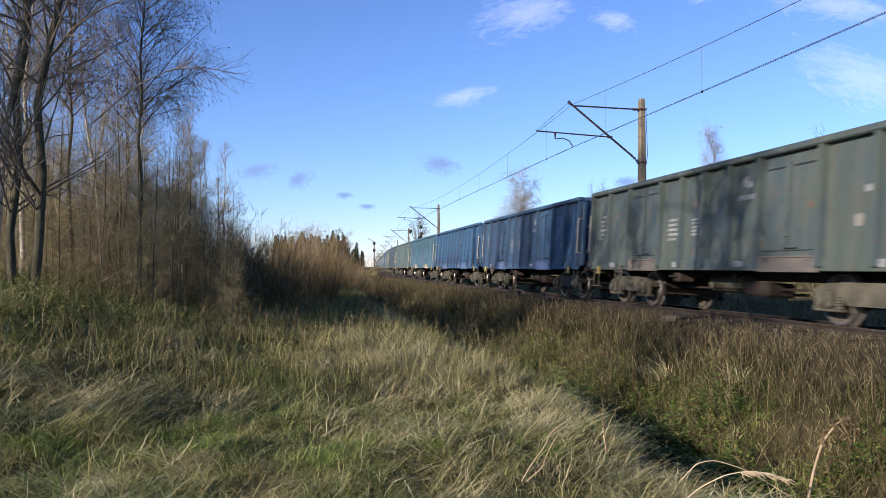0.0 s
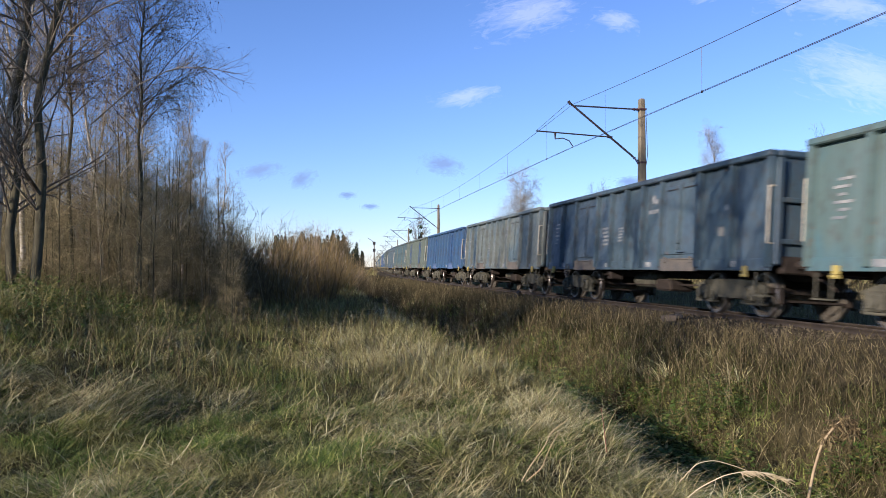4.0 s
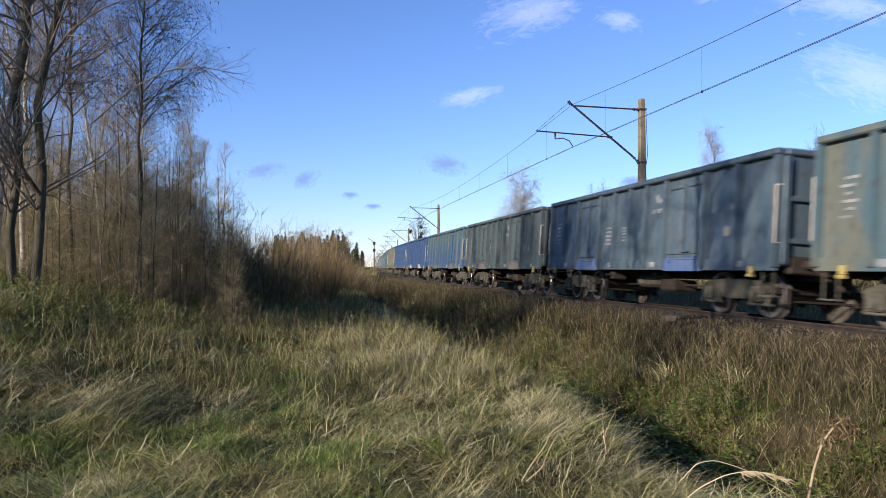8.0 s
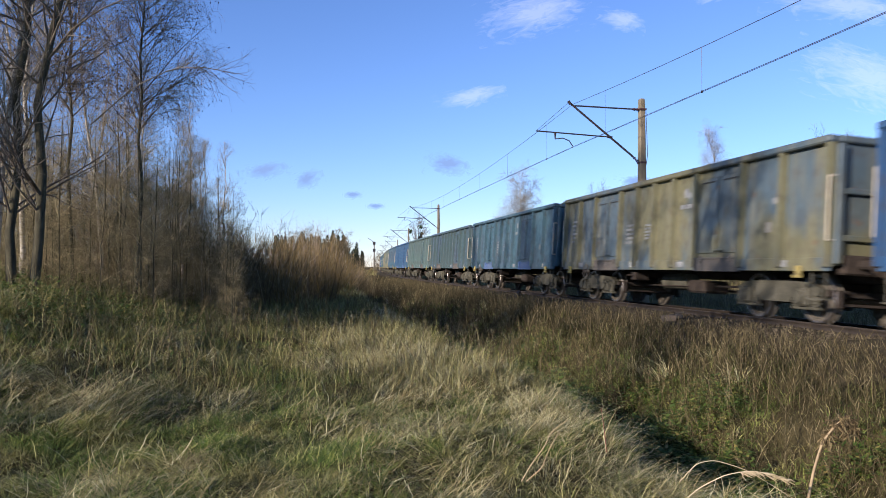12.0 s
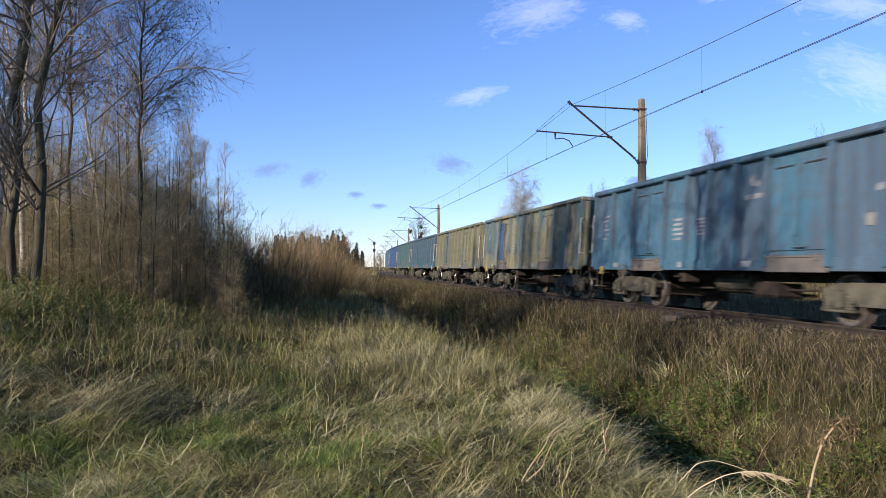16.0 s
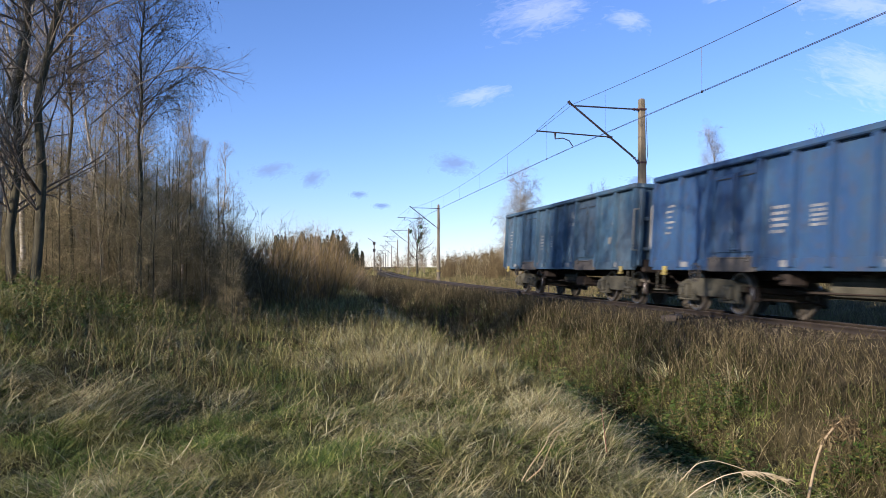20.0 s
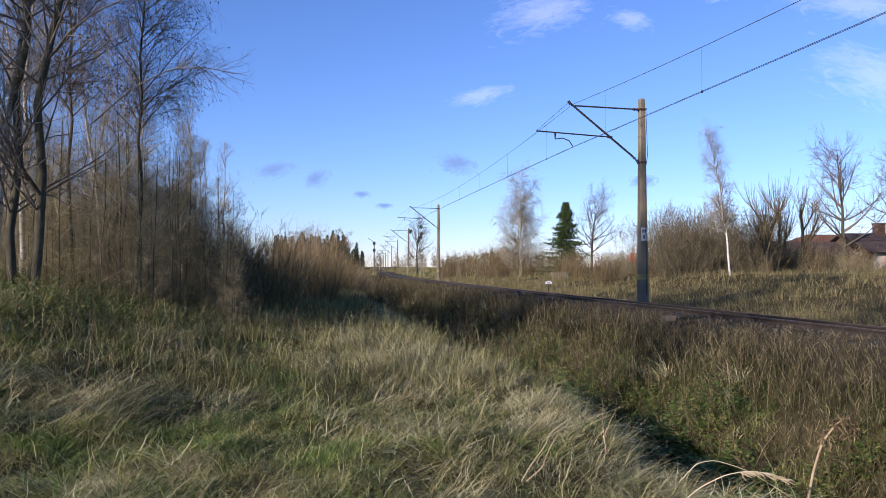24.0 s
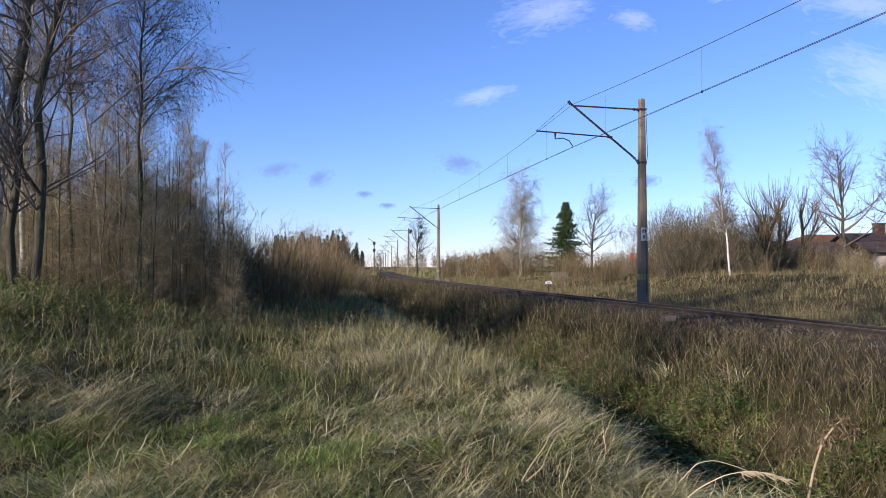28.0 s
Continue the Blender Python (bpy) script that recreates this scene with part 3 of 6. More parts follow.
def build_wagon():
    w = new("freight_wagon")
    h = BODY_L / 2
    paint = M_UNDER     # replaced wagon by wagon
    for y in (1, -1):
        bm = bmesh.new()
        box(bm, -h + 0.04, h - 0.04, y * 1.39, y * 1.43, SILL_Z, RIM_Z - 0.1)
        part("side_wall", bm, paint, w)
        bm = bmesh.new()
        box(bm, -h, h, y * 1.43, y * 1.475, SILL_Z, 1.16, 0.008)
        part("side_sill", bm, paint, w)
        bm = bmesh.new()
        box(bm, -h - 0.03, h + 0.03, y * 1.36, y * 1.57, RIM_Z - 0.13, RIM_Z, 0.025)
        part("top_rim", bm, paint, w)
        first = None
        for x in RIBS:
            if first is None:
                bm = bmesh.new()
                wd = 0.07
                v = [(-wd, 0), (-wd * 0.7, 0.12), (wd * 0.7, 0.12), (wd, 0)]
                lo = [bm.verts.new((a, 1.43 * y + b2 * y, 1.0)) for a, b2 in v]
                hi = [bm.verts.new((a, 1.43 * y + b2 * y, RIM_Z - 0.13)) for a, b2 in v]
                for k in range(3):
                    bm.faces.new((lo[k], lo[k + 1], hi[k + 1], hi[k]))
                bm.faces.new(lo)
                bm.faces.new(hi[::-1])
                bmesh.ops.recalc_face_normals(bm, faces=bm.faces)
                first = part("rib", bm, paint, w)
                first.matrix_basis = pose(x, 0, 0)
            else:
                again(first, pose(x, 0, 0), w)
        for x0, x1 in DOORS:
            xm = (x0 + x1) / 2
            for a, b2 in ((x0 + 0.09, xm - 0.02), (xm + 0.02, x1 - 0.09)):
                bm = bmesh.new()
                box(bm, a, b2, y * 1.435, y * 1.462, 1.3, RIM_Z - 0.3, 0.008)
                box(bm, a, a + 0.05, y * 1.46, y * 1.485, 1.3, RIM_Z - 0.3)
                box(bm, b2 - 0.05, b2, y * 1.46, y * 1.485, 1.3, RIM_Z - 0.3)
                door = part("side_door", bm, paint, w)
                bm = bmesh.new()
                box(bm, a + 0.12, b2 - 0.12, y * 1.464, y * 1.482, RIM_Z - 0.4, RIM_Z - 0.375)
                part("vent_slot", bm, M_DARK, door)
            bm = bmesh.new()
            rod(bm, (xm, y * 1.5, 1.35), (xm, y * 1.5, RIM_Z - 0.35), 0.02, None, 6)
            box(bm, xm - 0.05, xm + 0.05, y * 1.47, y * 1.54, 1.55, 1.67, 0.01)
            box(bm, xm - 0.3, xm + 0.04, y * 1.5, y * 1.53, 1.34, 1.38, 0.008)
            part("lock_bar", bm, paint, w)
            bm = bmesh.new()
            box(bm, x0 + 0.02, x1 - 0.02, y * 1.477, y * 1.495, 0.9, 1.2, 0.006)
            box(bm, x0 + 0.02, x1 - 0.02, y * 1.495, y * 1.515, 1.165, 1.2, 0.006)
            for xx in (x0 + 0.3, x1 - 0.3):
                box(bm, xx - 0.05, xx + 0.05, y * 1.495, y * 1.52, 1.1, 1.24, 0.008)
            part("door_flap", bm, M_RUST, w, "rust-stained drop flap below the doors")
        for x in (-5.75, 5.75):
            bm = bmesh.new()
            box(bm, x - 0.06, x + 0.06, y * 1.475, y * 1.55, 0.86, 1.02, 0.015)
            rod(bm, (x - 0.09, y * 1.53, 0.83), (x + 0.09, y * 1.53, 0.83), 0.035, None, 7)
            part("lashing_hook", bm, M_YELLOW, w, "yellow-painted lashing hook")
    for x in (1, -1):
        bm = bmesh.new()
        box(bm, x * (h - 0.05), x * (h - 0.01), -1.39, 1.39, SILL_Z + 0.1, RIM_Z - 0.1)
        part("end_wall", bm, paint, w)
        bm = bmesh.new()
        box(bm, x * (h - 0.06), x * (h + 0.07), -1.36, 1.36, RIM_Z - 0.13, RIM_Z, 0.025)
        part("end_rim", bm, paint, w)
        for y in (-1.35, -0.45, 0.45, 1.35):
            bm = bmesh.new()
            box(bm, x * h, x * (h + 0.1), y - 0.06, y + 0.06, 1.05, RIM_Z - 0.15, 0.015)
            part("end_post", bm, paint, w)
        for z in (1.5, 2.3):
            bm = bmesh.new()
            box(bm, x * h, x * (h + 0.07), -1.28, 1.28, z - 0.05, z + 0.05, 0.012)
            part("end_rail", bm, paint, w)
        for y in (1, -1):
            bm = bmesh.new()
            p0, p1 = (x * (h + 0.02), y * 1.54, 1.45), (x * (h + 0.02), y * 1.54, 2.55)
            rod(bm, p0, p1, 0.022, None, 7)
            rod(bm, p0, (p0[0], y * 1.42, p0[2]), 0.018, None, 6)
            rod(bm, p1, (p1[0], y * 1.42, p1[2]), 0.018, None, 6)
            part("grab_rail", bm, M_SANDBAR, w, "pale grab rail at the corner")
            bm = bmesh.new()
            rod(bm, (x * h, y * 0.875, 1.06), (x * (h + 0.42), y * 0.875, 1.06), 0.085, None, 10)
            rod(bm, (x * (h + 0.42), y * 0.875, 1.06), (x * (h + 0.54), y * 0.875, 1.06), 0.065, None, 10)
            rod(bm, (x * (h + 0.5), y * 0.875, 1.06), (x * (h + 0.545), y * 0.875, 1.06), 0.22, None, 14)
            part("buffer", bm, M_UNDER, w)
            bm = bmesh.new()
            rod(bm, (x * (h - 0.15), y * 1.4, 0.9), (x * (h - 0.15), y * 1.4, 0.45), 0.018, None, 6)
            rod(bm, (x * (h - 0.5), y * 1.4, 0.9), (x * (h - 0.5), y * 1.4, 0.45), 0.018, None, 6)
            box(bm, x * (h - 0.53), x * (h - 0.12), y * 1.3, y * 1.46, 0.43, 0.46)
            part("foot_step", bm, M_BOGIE, w)
        bm = bmesh.new()
        box(bm, x * (h - 0.2), x * (h + 0.05), -1.2, 1.2, 0.88, 1.22, 0.03)
        part("head_stock", bm, M_UNDER, w)
        bm = bmesh.new()
        rod(bm, (x * h, 0, 1.0), (x * (h + 0.35), 0, 1.0), 0.06, None, 8)
        rod(bm, (x * (h + 0.3), 0.07, 1.0), (x * (h + 0.52), 0.07, 0.86), 0.03, None, 6)
        rod(bm, (x * (h + 0.3), -0.07, 1.0), (x * (h + 0.52), -0.07, 0.86), 0.03, None, 6)
        rod(bm, (x * h, 0.4, 0.85), (x * (h + 0.5), 0.35, 0.6), 0.028, None, 6)
        part("coupling", bm, M_UNDER, w)
    bm = bmesh.new()
    box(bm, -h + 0.1, h - 0.1, -1.39, 1.39, 1.12, 1.18)
    part("floor", bm, M_UNDER, w)
    for y in (-0.3, 0.3):
        bm = bmesh.new()
        box(bm, -h + 0.2, h - 0.2, y - 0.06, y + 0.06, 0.78, 1.115)
        part("centre_sill", bm, M_UNDER, w)
    for x in (-2.0, 0, 2.0):
        bm = bmesh.new()
        box(bm, x - 0.08, x + 0.08, -1.35, 1.35, 0.9, 1.11)
        part("cross_beam", bm, M_UNDER, w)
    bm = bmesh.new()
    rod(bm, (-0.4, 0.55, 0.68), (0.9, 0.55, 0.68), 0.2, None, 12)
    box(bm, -0.1, 0.1, 0.4, 0.7, 0.8, 1.1)
    part("air_tank", bm, M_BOGIE, w)
    bm = bmesh.new()
    box(bm, -1.75, -0.95, 0.35, 1.0, 0.42, 0.72, 0.05)
    rod(bm, (-2.6, 0.7, 0.6), (1.9, 0.7, 0.55), 0.025, None, 6)
    rod(bm, (-1.9, 0.2, 0.5), (2.4, -0.2, 0.5), 0.03, None, 6)
    box(bm, 1.3, 1.6, 0.9, 1.3, 0.66, 0.9, 0.03)
    rod(bm, (1.45, 1.1, 0.78), (1.45, 1.46, 0.78), 0.03, None, 6)
    part("brake_gear", bm, M_UNDER, w)
    # hand wheel on the side sill
    bm = bmesh.new()
    k = 20
    ring = [Vector((0.2 * math.cos(i * 2 * math.pi / k), 0, 0.2 * math.sin(i * 2 * math.pi / k))) for i in range(k)]
    for i in range(k):
        rod(bm, ring[i], ring[(i + 1) % k], 0.017, None, 5)
    for i in range(3):
        rod(bm, (0, 0, 0), ring[i * 7 % k], 0.013, None, 5)
    rod(bm, (0, 0.03, 0), (0, -0.12, 0), 0.03, None, 8)
    hw = part("hand_wheel", bm, M_WHEEL, w)
    hw.location = (4.15, 1.6, 0.87)
    again(hw, pose(-4.15, -1.6, 0.87, 0, 0, 180), w)
    # stencilled data as plain bars on the camera's side, and the company mark
    def bar(name, x0, x1, z0, z1, label="", material=None, proud=0.0):
        bm = bmesh.new()
        box(bm, x0, x1, 1.432, 1.438 + proud, z0, z1)
        part(name, bm, material or M_MARK, w, label)
    srng = np.random.RandomState(6)

    def words(name, x0, x1, z, high, label):
        """One stencilled line: bars of uneven length with gaps, the far end first."""
        bm = bmesh.new()
        x = x0
        while x < x1 - 0.03:
            e = min(x1, x + srng.uniform(0.05, 0.2))
            box(bm, x, e, 1.432, 1.4365, z, z + high)
            x = e + srng.uniform(0.02, 0.05)
        part(name, bm, M_MARK, w, label)
    for row, wide in enumerate((0.5, 0.62, 0.66, 0.5, 0.4)):
        words("data_line", 1.74 - wide, 1.74, 2.1 - row * 0.115, 0.06, "white stencilled data line")
    for row in range(5):
        words("load_line", 0.2, 0.58, 1.72 + row * 0.085, 0.05, "fine white line of the load table")
    for row in range(6):
        bar("number_line", 5.55 + 0.08 * (row % 3), 5.86 + 0.1 * (row % 2), 2.45 - row * 0.13, 2.5 - row * 0.13, "white number line")
    words("name_line", -1.95, -1.2, 2.36, 0.1, "white line under the company mark")
    for x in (-5.2, -1.4, 1.2, 4.9):
        bm = bmesh.new()
        box(bm, x - 0.16, x + 0.16, 1.4752, 1.479, 1.0, 1.12)
        part("sill_mark", bm, M_MARK, w, "pale painted field on the sill")
    bm = bmesh.new()
    rod(bm, (-1.5, 1.431, 2.74), (-1.5, 1.4365, 2.74), 0.1, None, 14)
    rod(bm, (-1.64, 1.431, 2.66), (-1.64, 1.4365, 2.66), 0.075, None, 12)
    box(bm, -1.72, -1.44, 1.432, 1.4362, 2.63, 2.68)
    part("company_mark", bm, M_MARK, w, "faded white company mark")
    bar("label_plate", -4.8, -4.62, 1.66, 1.86, "off-white label plate", M_LABEL, 0.006)
    bar("brake_mark", -4.98, -4.82, 2.2, 2.32, "small white mark")
    for x in (-4.5, 4.5):
        b = build_bogie(w)
        b.location = (x, 0, 0)
    return w


M_LABEL = blotch_mat("label_paper", (0.25, 0.25, 0.2), (0.15, 0.15, 0.14), 6.0, 0.7)
M_SANDBAR = blotch_mat("grab_rail_paint", (0.5, 0.46, 0.34), (0.32, 0.3, 0.24), 5.0, 0.6)
PAINTED = ("side_wall", "side_sill", "top_rim", "rib", "side_door", "lock_bar", "end_wall", "end_rim", "end_post", "end_rail")
M_BLUEFLAP = blotch_mat("blue_flap", (0.06, 0.12, 0.26), (0.12, 0.15, 0.2), 2.5, 0.8)
M_GREYFLAP = blotch_mat("grey_flap", (0.09, 0.09, 0.085), (0.16, 0.14, 0.11), 2.5, 0.85)
M_SANDFLAP = blotch_mat("sand_flap", (0.42, 0.38, 0.27), (0.25, 0.2, 0.13), 2.5, 0.85)
FLAPS = {0: M_GREYFLAP, 1: M_GREYFLAP, 12: M_GREYFLAP, 13: M_SANDFLAP, 16: M_BLUEFLAP, 23: M_SANDFLAP, 9: M_GREYFLAP, 10: M_BLUEFLAP, 7: M_BLUEFLAP, 19: M_BLUEFLAP, 24: M_BLUEFLAP, 25: M_BLUEFLAP, 3: M_GREYFLAP}


def own_material(ob, m):
    ob.material_slots[0].link = "OBJECT"
    ob.material_slots[0].material = m


WAGONS = []
BLUE_DOOR = wagon_paint("door_paint", (0.03, 0.10, 0.30), BLUE, (0.08, 0.14, 0.27), 0.3, 0.1, 4.2)


def build_train():
    first = build_wagon()
    for n, (words, a, b2, c, amount, rust) in enumerate(LOOKS):
        w = first if n == 0 else copy_thing(first, pose(0, 0, 0))
        paint = wagon_paint("wagon_paint", a, b2, c, amount, rust, n * 1.37 + 2)
        for o in w.children:
            kind = o.name.split(".")[0]
            if kind in PAINTED:
                own_material(o, paint)
            elif kind == "door_flap" and n in FLAPS:
                own_material(o, FLAPS[n])
        tagged(w, words + " open-topped freight wagon with ribbed steel sides", "wagon", "wagons of the goods train")
        for door in [o for o in w.children if o.name.startswith("side_door")]:
            xs = sum(v.co.x for v in door.data.vertices) / len(door.data.vertices)
            if (n == 18 and abs(xs) < 3.6) or (n == 5 and 2.9 < xs < 3.9):
                own_material(door, BLUE_DOOR)
        if n == LONG:
            # one longer wagon; its bogies keep their size
            w.scale = (LONG_L / BODY_L, 1, 1)
            for o in w.children:
                if o.name.startswith("bogie"):
                    o.scale = (BODY_L / LONG_L, 1, 1)
        WAGONS.append(w)


build_train()


def last_rear(t):
    """Arc length of the rear end of the last wagon at t seconds."""
    return 13.35 + 18.666 * (20 - t) - 14.04 * 0.0027 * (20 - min(t, 20)) ** 2 - max(0.0, 1 - t / 4) ** 1.6


def wagon_s(n, t):
    ahead = LONG_L - BODY_L + 0.7 if n > LONG else 0.0
    return last_rear(t) - PITCH * n - ahead - (LONG_L if n == LONG else BODY_L) / 2


def wagon_pose(s):
    a, b = track_pose(s + 4.5), track_pose(s - 4.5)
    d = a.translation - b.translation
    turn = math.atan2(d.y, d.x)
    return Matrix.Translation((a.translation + b.translation) / 2) @ Matrix.Rotation(turn, 4, "Z") @ Matrix.Rotation(CANT, 4, "X")


def motions():
    times = [k * 0.5 for k in range(57)]
    for n, w in enumerate(WAGONS):
        walk(w, [(t, wagon_pose(wagon_s(n, t))) for t in times])
        for bogie in [o for o in w.children if o.name.startswith("bogie")]:
            for ws in [o for o in bogie.children if o.name.startswith("wheelset")]:
                rows, turn = [], 0.0
                x = ws.location.x
                start = next((k / 30 for k in range(841) if wagon_s(n, k / 30) < 45), 28.0)
                stop = next((k / 30 for k in range(841) if wagon_s(n, k / 30) < -20), 28.0)
                ts = sorted({0.0, 28.0, round(start, 4), round(stop, 4), *[k / 30 for k in range(841) if start < k / 30 < stop]})
                for t in ts:
                    c = min(max(t, start), stop)
                    ang = (wagon_s(n, start) - wagon_s(n, c)) / 0.46
                    rows.append((t, Matrix.Translation((x, 0, 0.46)) @ Matrix.Rotation(-ang, 4, "Y")))
                walk(ws, rows)
    cloud_motions()
# ---------------------------------------------------------------- overhead line
MAST_S = [-41.3, 8.7, 58.7, 107.0, 160.0, 213.0, 266.0, 320.0, 375.0, 430.0]
MAST_LAT = 2.8


def build_mast(s, near):
    m = new("overhead_mast")
    m.matrix_world = track_pose(s, -MAST_LAT, 0, cant=False)
    bm = bmesh.new()
    # tapered concrete post with chamfered corners
    secs = [(-0.8, 0.20, 0.17), (7.5, 0.115, 0.1), (7.54, 0.09, 0.08)]
    rings = []
    for z, a, b in secs:
        c = 0.03
        rings.append([bm.verts.new((x, y, z)) for x, y in ((a - c, b), (a, b - c), (a, -b + c), (a - c, -b), (-a + c, -b), (-a, -b + c), (-a, b - c), (-a + c, b))])
    for r0, r1 in zip(rings, rings[1:]):
        for k in range(8):
            bm.faces.new((r0[k], r0[(k + 1) % 8], r1[(k + 1) % 8], r1[k]))
    bm.faces.new(rings[-1])
    part("post", bm, M_CONCRETE, m)
    bm = bmesh.new()
    rod(bm, (0, 0.35, 7.13), (0, 2.72, 7.17), 0.03, None, 8)
    part("top_tube", bm, M_STEEL, m)
    bm = bmesh.new()
    rod(bm, (0, 0.38, 5.3), (0, 2.95, 7.3), 0.042, None, 8)
    rod(bm, (0, 2.88, 7.22), (0, 2.98, 7.34), 0.06, None, 8)
    part("bracket_tube", bm, M_STEEL, m)
    bm = bmesh.new()
    rod(bm, (0, 1.32, 6.02), (0, 4.25, 6.16), 0.026, None, 8)
    rod(bm, (0, 1.22, 6.0), (0, 1.4, 6.04), 0.055, None, 8)
    part("registration_tube", bm, M_STEEL, m)
    bm = bmesh.new()
    rod(bm, (0, 3.5, 6.12), (0, 3.5, 5.86), 0.045, 0.02, 6)
    pts = [(0, 3.5, 5.88), (0, 3.2, 5.92), (0, 2.95, 5.83), (0, 2.8, 5.62)]
    for a, b in zip(pts, pts[1:]):
        rod(bm, a, b, 0.02, None, 6)
    part("steady_arm", bm, M_STEEL, m)
    for z0, y0, z1, y1 in ((7.12, 0.1, 7.13, 0.4), (5.06, 0.12, 5.33, 0.42)):
        bm = bmesh.new()
        for k in range(5):
            f0, f1 = k / 5, (k + 0.6) / 5
            rod(bm, (0, y0 + (y1 - y0) * f0, z0 + (z1 - z0) * f0), (0, y0 + (y1 - y0) * f1, z0 + (z1 - z0) * f1), 0.06 if k % 2 else 0.04, None, 8)
        box(bm, -0.16, 0.16, -0.14, 0.14, z0 - 0.035, z0 + 0.035, 0.01)
        part("insulator", bm, M_INSUL, m)
    bm = bmesh.new()
    for a, b in (((0.0, 3.0, 7.25), (0.0, 4.2, 6.2)),):
        rod(bm, a, b, 0.008, None, 5)
    part("stay_wire", bm, M_WIRE, m)
    bm = bmesh.new()
    for a, b in (((-0.2, -0.08, 7.15), (-0.24, -0.12, 5.3)), ((-0.24, -0.12, 5.3), (-0.2, -0.05, 4.8)), ((-0.2, -0.05, 4.8), (-0.22, -0.05, 0.0))):
        rod(bm, a, b, 0.012, None, 5)
    part("earth_wire", bm, M_DARK, m)
    if near:
        bm = bmesh.new()
        box(bm, -0.19, -0.182, -0.1, 0.14, 2.05, 2.55, 0.002)
        plate = part("number_plate", bm, M_WHITE, m, "white plate with dark bars")
        bm = bmesh.new()
        for a, z in ((-0.05, 2.36), (0.04, 2.36), (0.0, 2.13)):
            box(bm, -0.196, -0.191, a, a + 0.05, z, z + 0.13)
        part("plate_bars", bm, M_DARK, plate)
    bm = bmesh.new()
    z0 = 0.55
    f = 0.20 - (0.085) * (z0 + 0.8) / 8.3
    box(bm, -f - 0.004, f + 0.004, -f * 0.85 - 0.004, f * 0.85 + 0.004, z0, z0 + 0.22, 0.003)
    part("warning_band", bm, M_YELLOW, m, "worn yellow painted band")
    return tagged(m, "tapered concrete overhead line mast with a bracket arm", "mast", "masts of the overhead line")


def build_overhead():
    for k, s in enumerate(MAST_S):
        build_mast(s, k == 1)

    def line(name, label, z_of, lat_of, r):
        pts = []
        for s0, s1 in zip(MAST_S, MAST_S[1:]):
            for k in range(20):
                u = k / 20
                s = s0 + (s1 - s0) * u
                pts.append(tuple(on_track(s, lat_of(u), z_of(u))))
        pts = np.array(pts)
        v, q = tubes([(pts, np.full(len(pts), r))], 6)
        return tagged(link_mesh(name, array_mesh(name, v, q), M_WIRE), label, "wire", kind="structure")

    def mess(u):
        return 7.22 - 4 * 0.85 * u * (1 - u)

    def cont(u):
        return 5.58 - 4 * 0.06 * u * (1 - u)
    line("messenger_wire", "sagging bronze messenger wire of the overhead line", mess, lambda u: 0.0, 0.008)
    line("contact_wire", "straight copper contact wire of the overhead line", cont, lambda u: 0.0, 0.0065)
    line("contact_wire", "second copper contact wire beside the first", cont, lambda u: -0.05, 0.0065)
    first = None
    for s0, s1 in zip(MAST_S[:6], MAST_S[1:7]):
        for k in range(8):
            u = (k + 0.5) / 8
            p = on_track(s0 + (s1 - s0) * u, 0.0, 0.0)
            bm = bmesh.new()
            rod(bm, (0, 0, cont(u)), (0, 0, mess(u)), 0.004, None, 4)
            box(bm, -0.02, 0.02, -0.02, 0.02, cont(u) - 0.02, cont(u) + 0.04)
            d = part("dropper_wire", bm, M_WIRE, None)
            d.location = p
            tagged(d, "thin dropper wire between messenger and contact wire", "wire", "droppers of the overhead line", "structure")


build_overhead()
# ---------------------------------------------------------------- trees and brush
def unit(v):
    return v / (np.linalg.norm(v, axis=-1, keepdims=True) + 1e-9)


def spawn(rng, pts, rad, count, length, spread, bend, n, lo=0.2, hi=1.0, r_max=0.03, taper=0.25, jitter=0.25, shrink=0.5):
    """Grow count side shoots from the polylines pts (m x k x 3). Returns their points and radii."""
    m, k, _ = pts.shape
    idx = np.arange(count) % m
    u = (lo + (hi - lo) * rng.rand(count) ** 1.25) * (k - 1.001)
    i = u.astype(int)
    f = (u - i)[:, None]
    p = pts[idx, i] * (1 - f) + pts[idx, i + 1] * f
    t = unit(pts[idx, i + 1] - pts[idx, i])
    r = rad[idx, i] * (1 - f[:, 0]) + rad[idx, i + 1] * f[:, 0]
    perp = unit(np.cross(t, rng.normal(size=(count, 3))))
    sp = spread * rng.uniform(0.7, 1.3, (count, 1))
    d = unit(t * np.cos(sp) + perp * np.sin(sp))
    ln = (length * rng.uniform(0.55, 1.2, count) * (1 - shrink * u / (k - 1)))[:, None]
    out = np.empty((count, n, 3))
    out[:, 0] = p
    for q in range(1, n):
        d = unit(d + np.array([0, 0, bend / n]) + rng.normal(0, jitter / n ** 0.5, (count, 3)))
        out[:, q] = out[:, q - 1] + d * ln / (n - 1)
    r0 = np.minimum(r * 0.7, r_max)
    rr = r0[:, None] * np.linspace(1, taper, n)[None]
    return out, rr


def join(parts):
    vs, qs, base = [], [], 0
    for v, q in parts:
        vs.append(v)
        qs.append(q + base)
        base += len(v)
    return np.concatenate(vs), np.concatenate(qs)


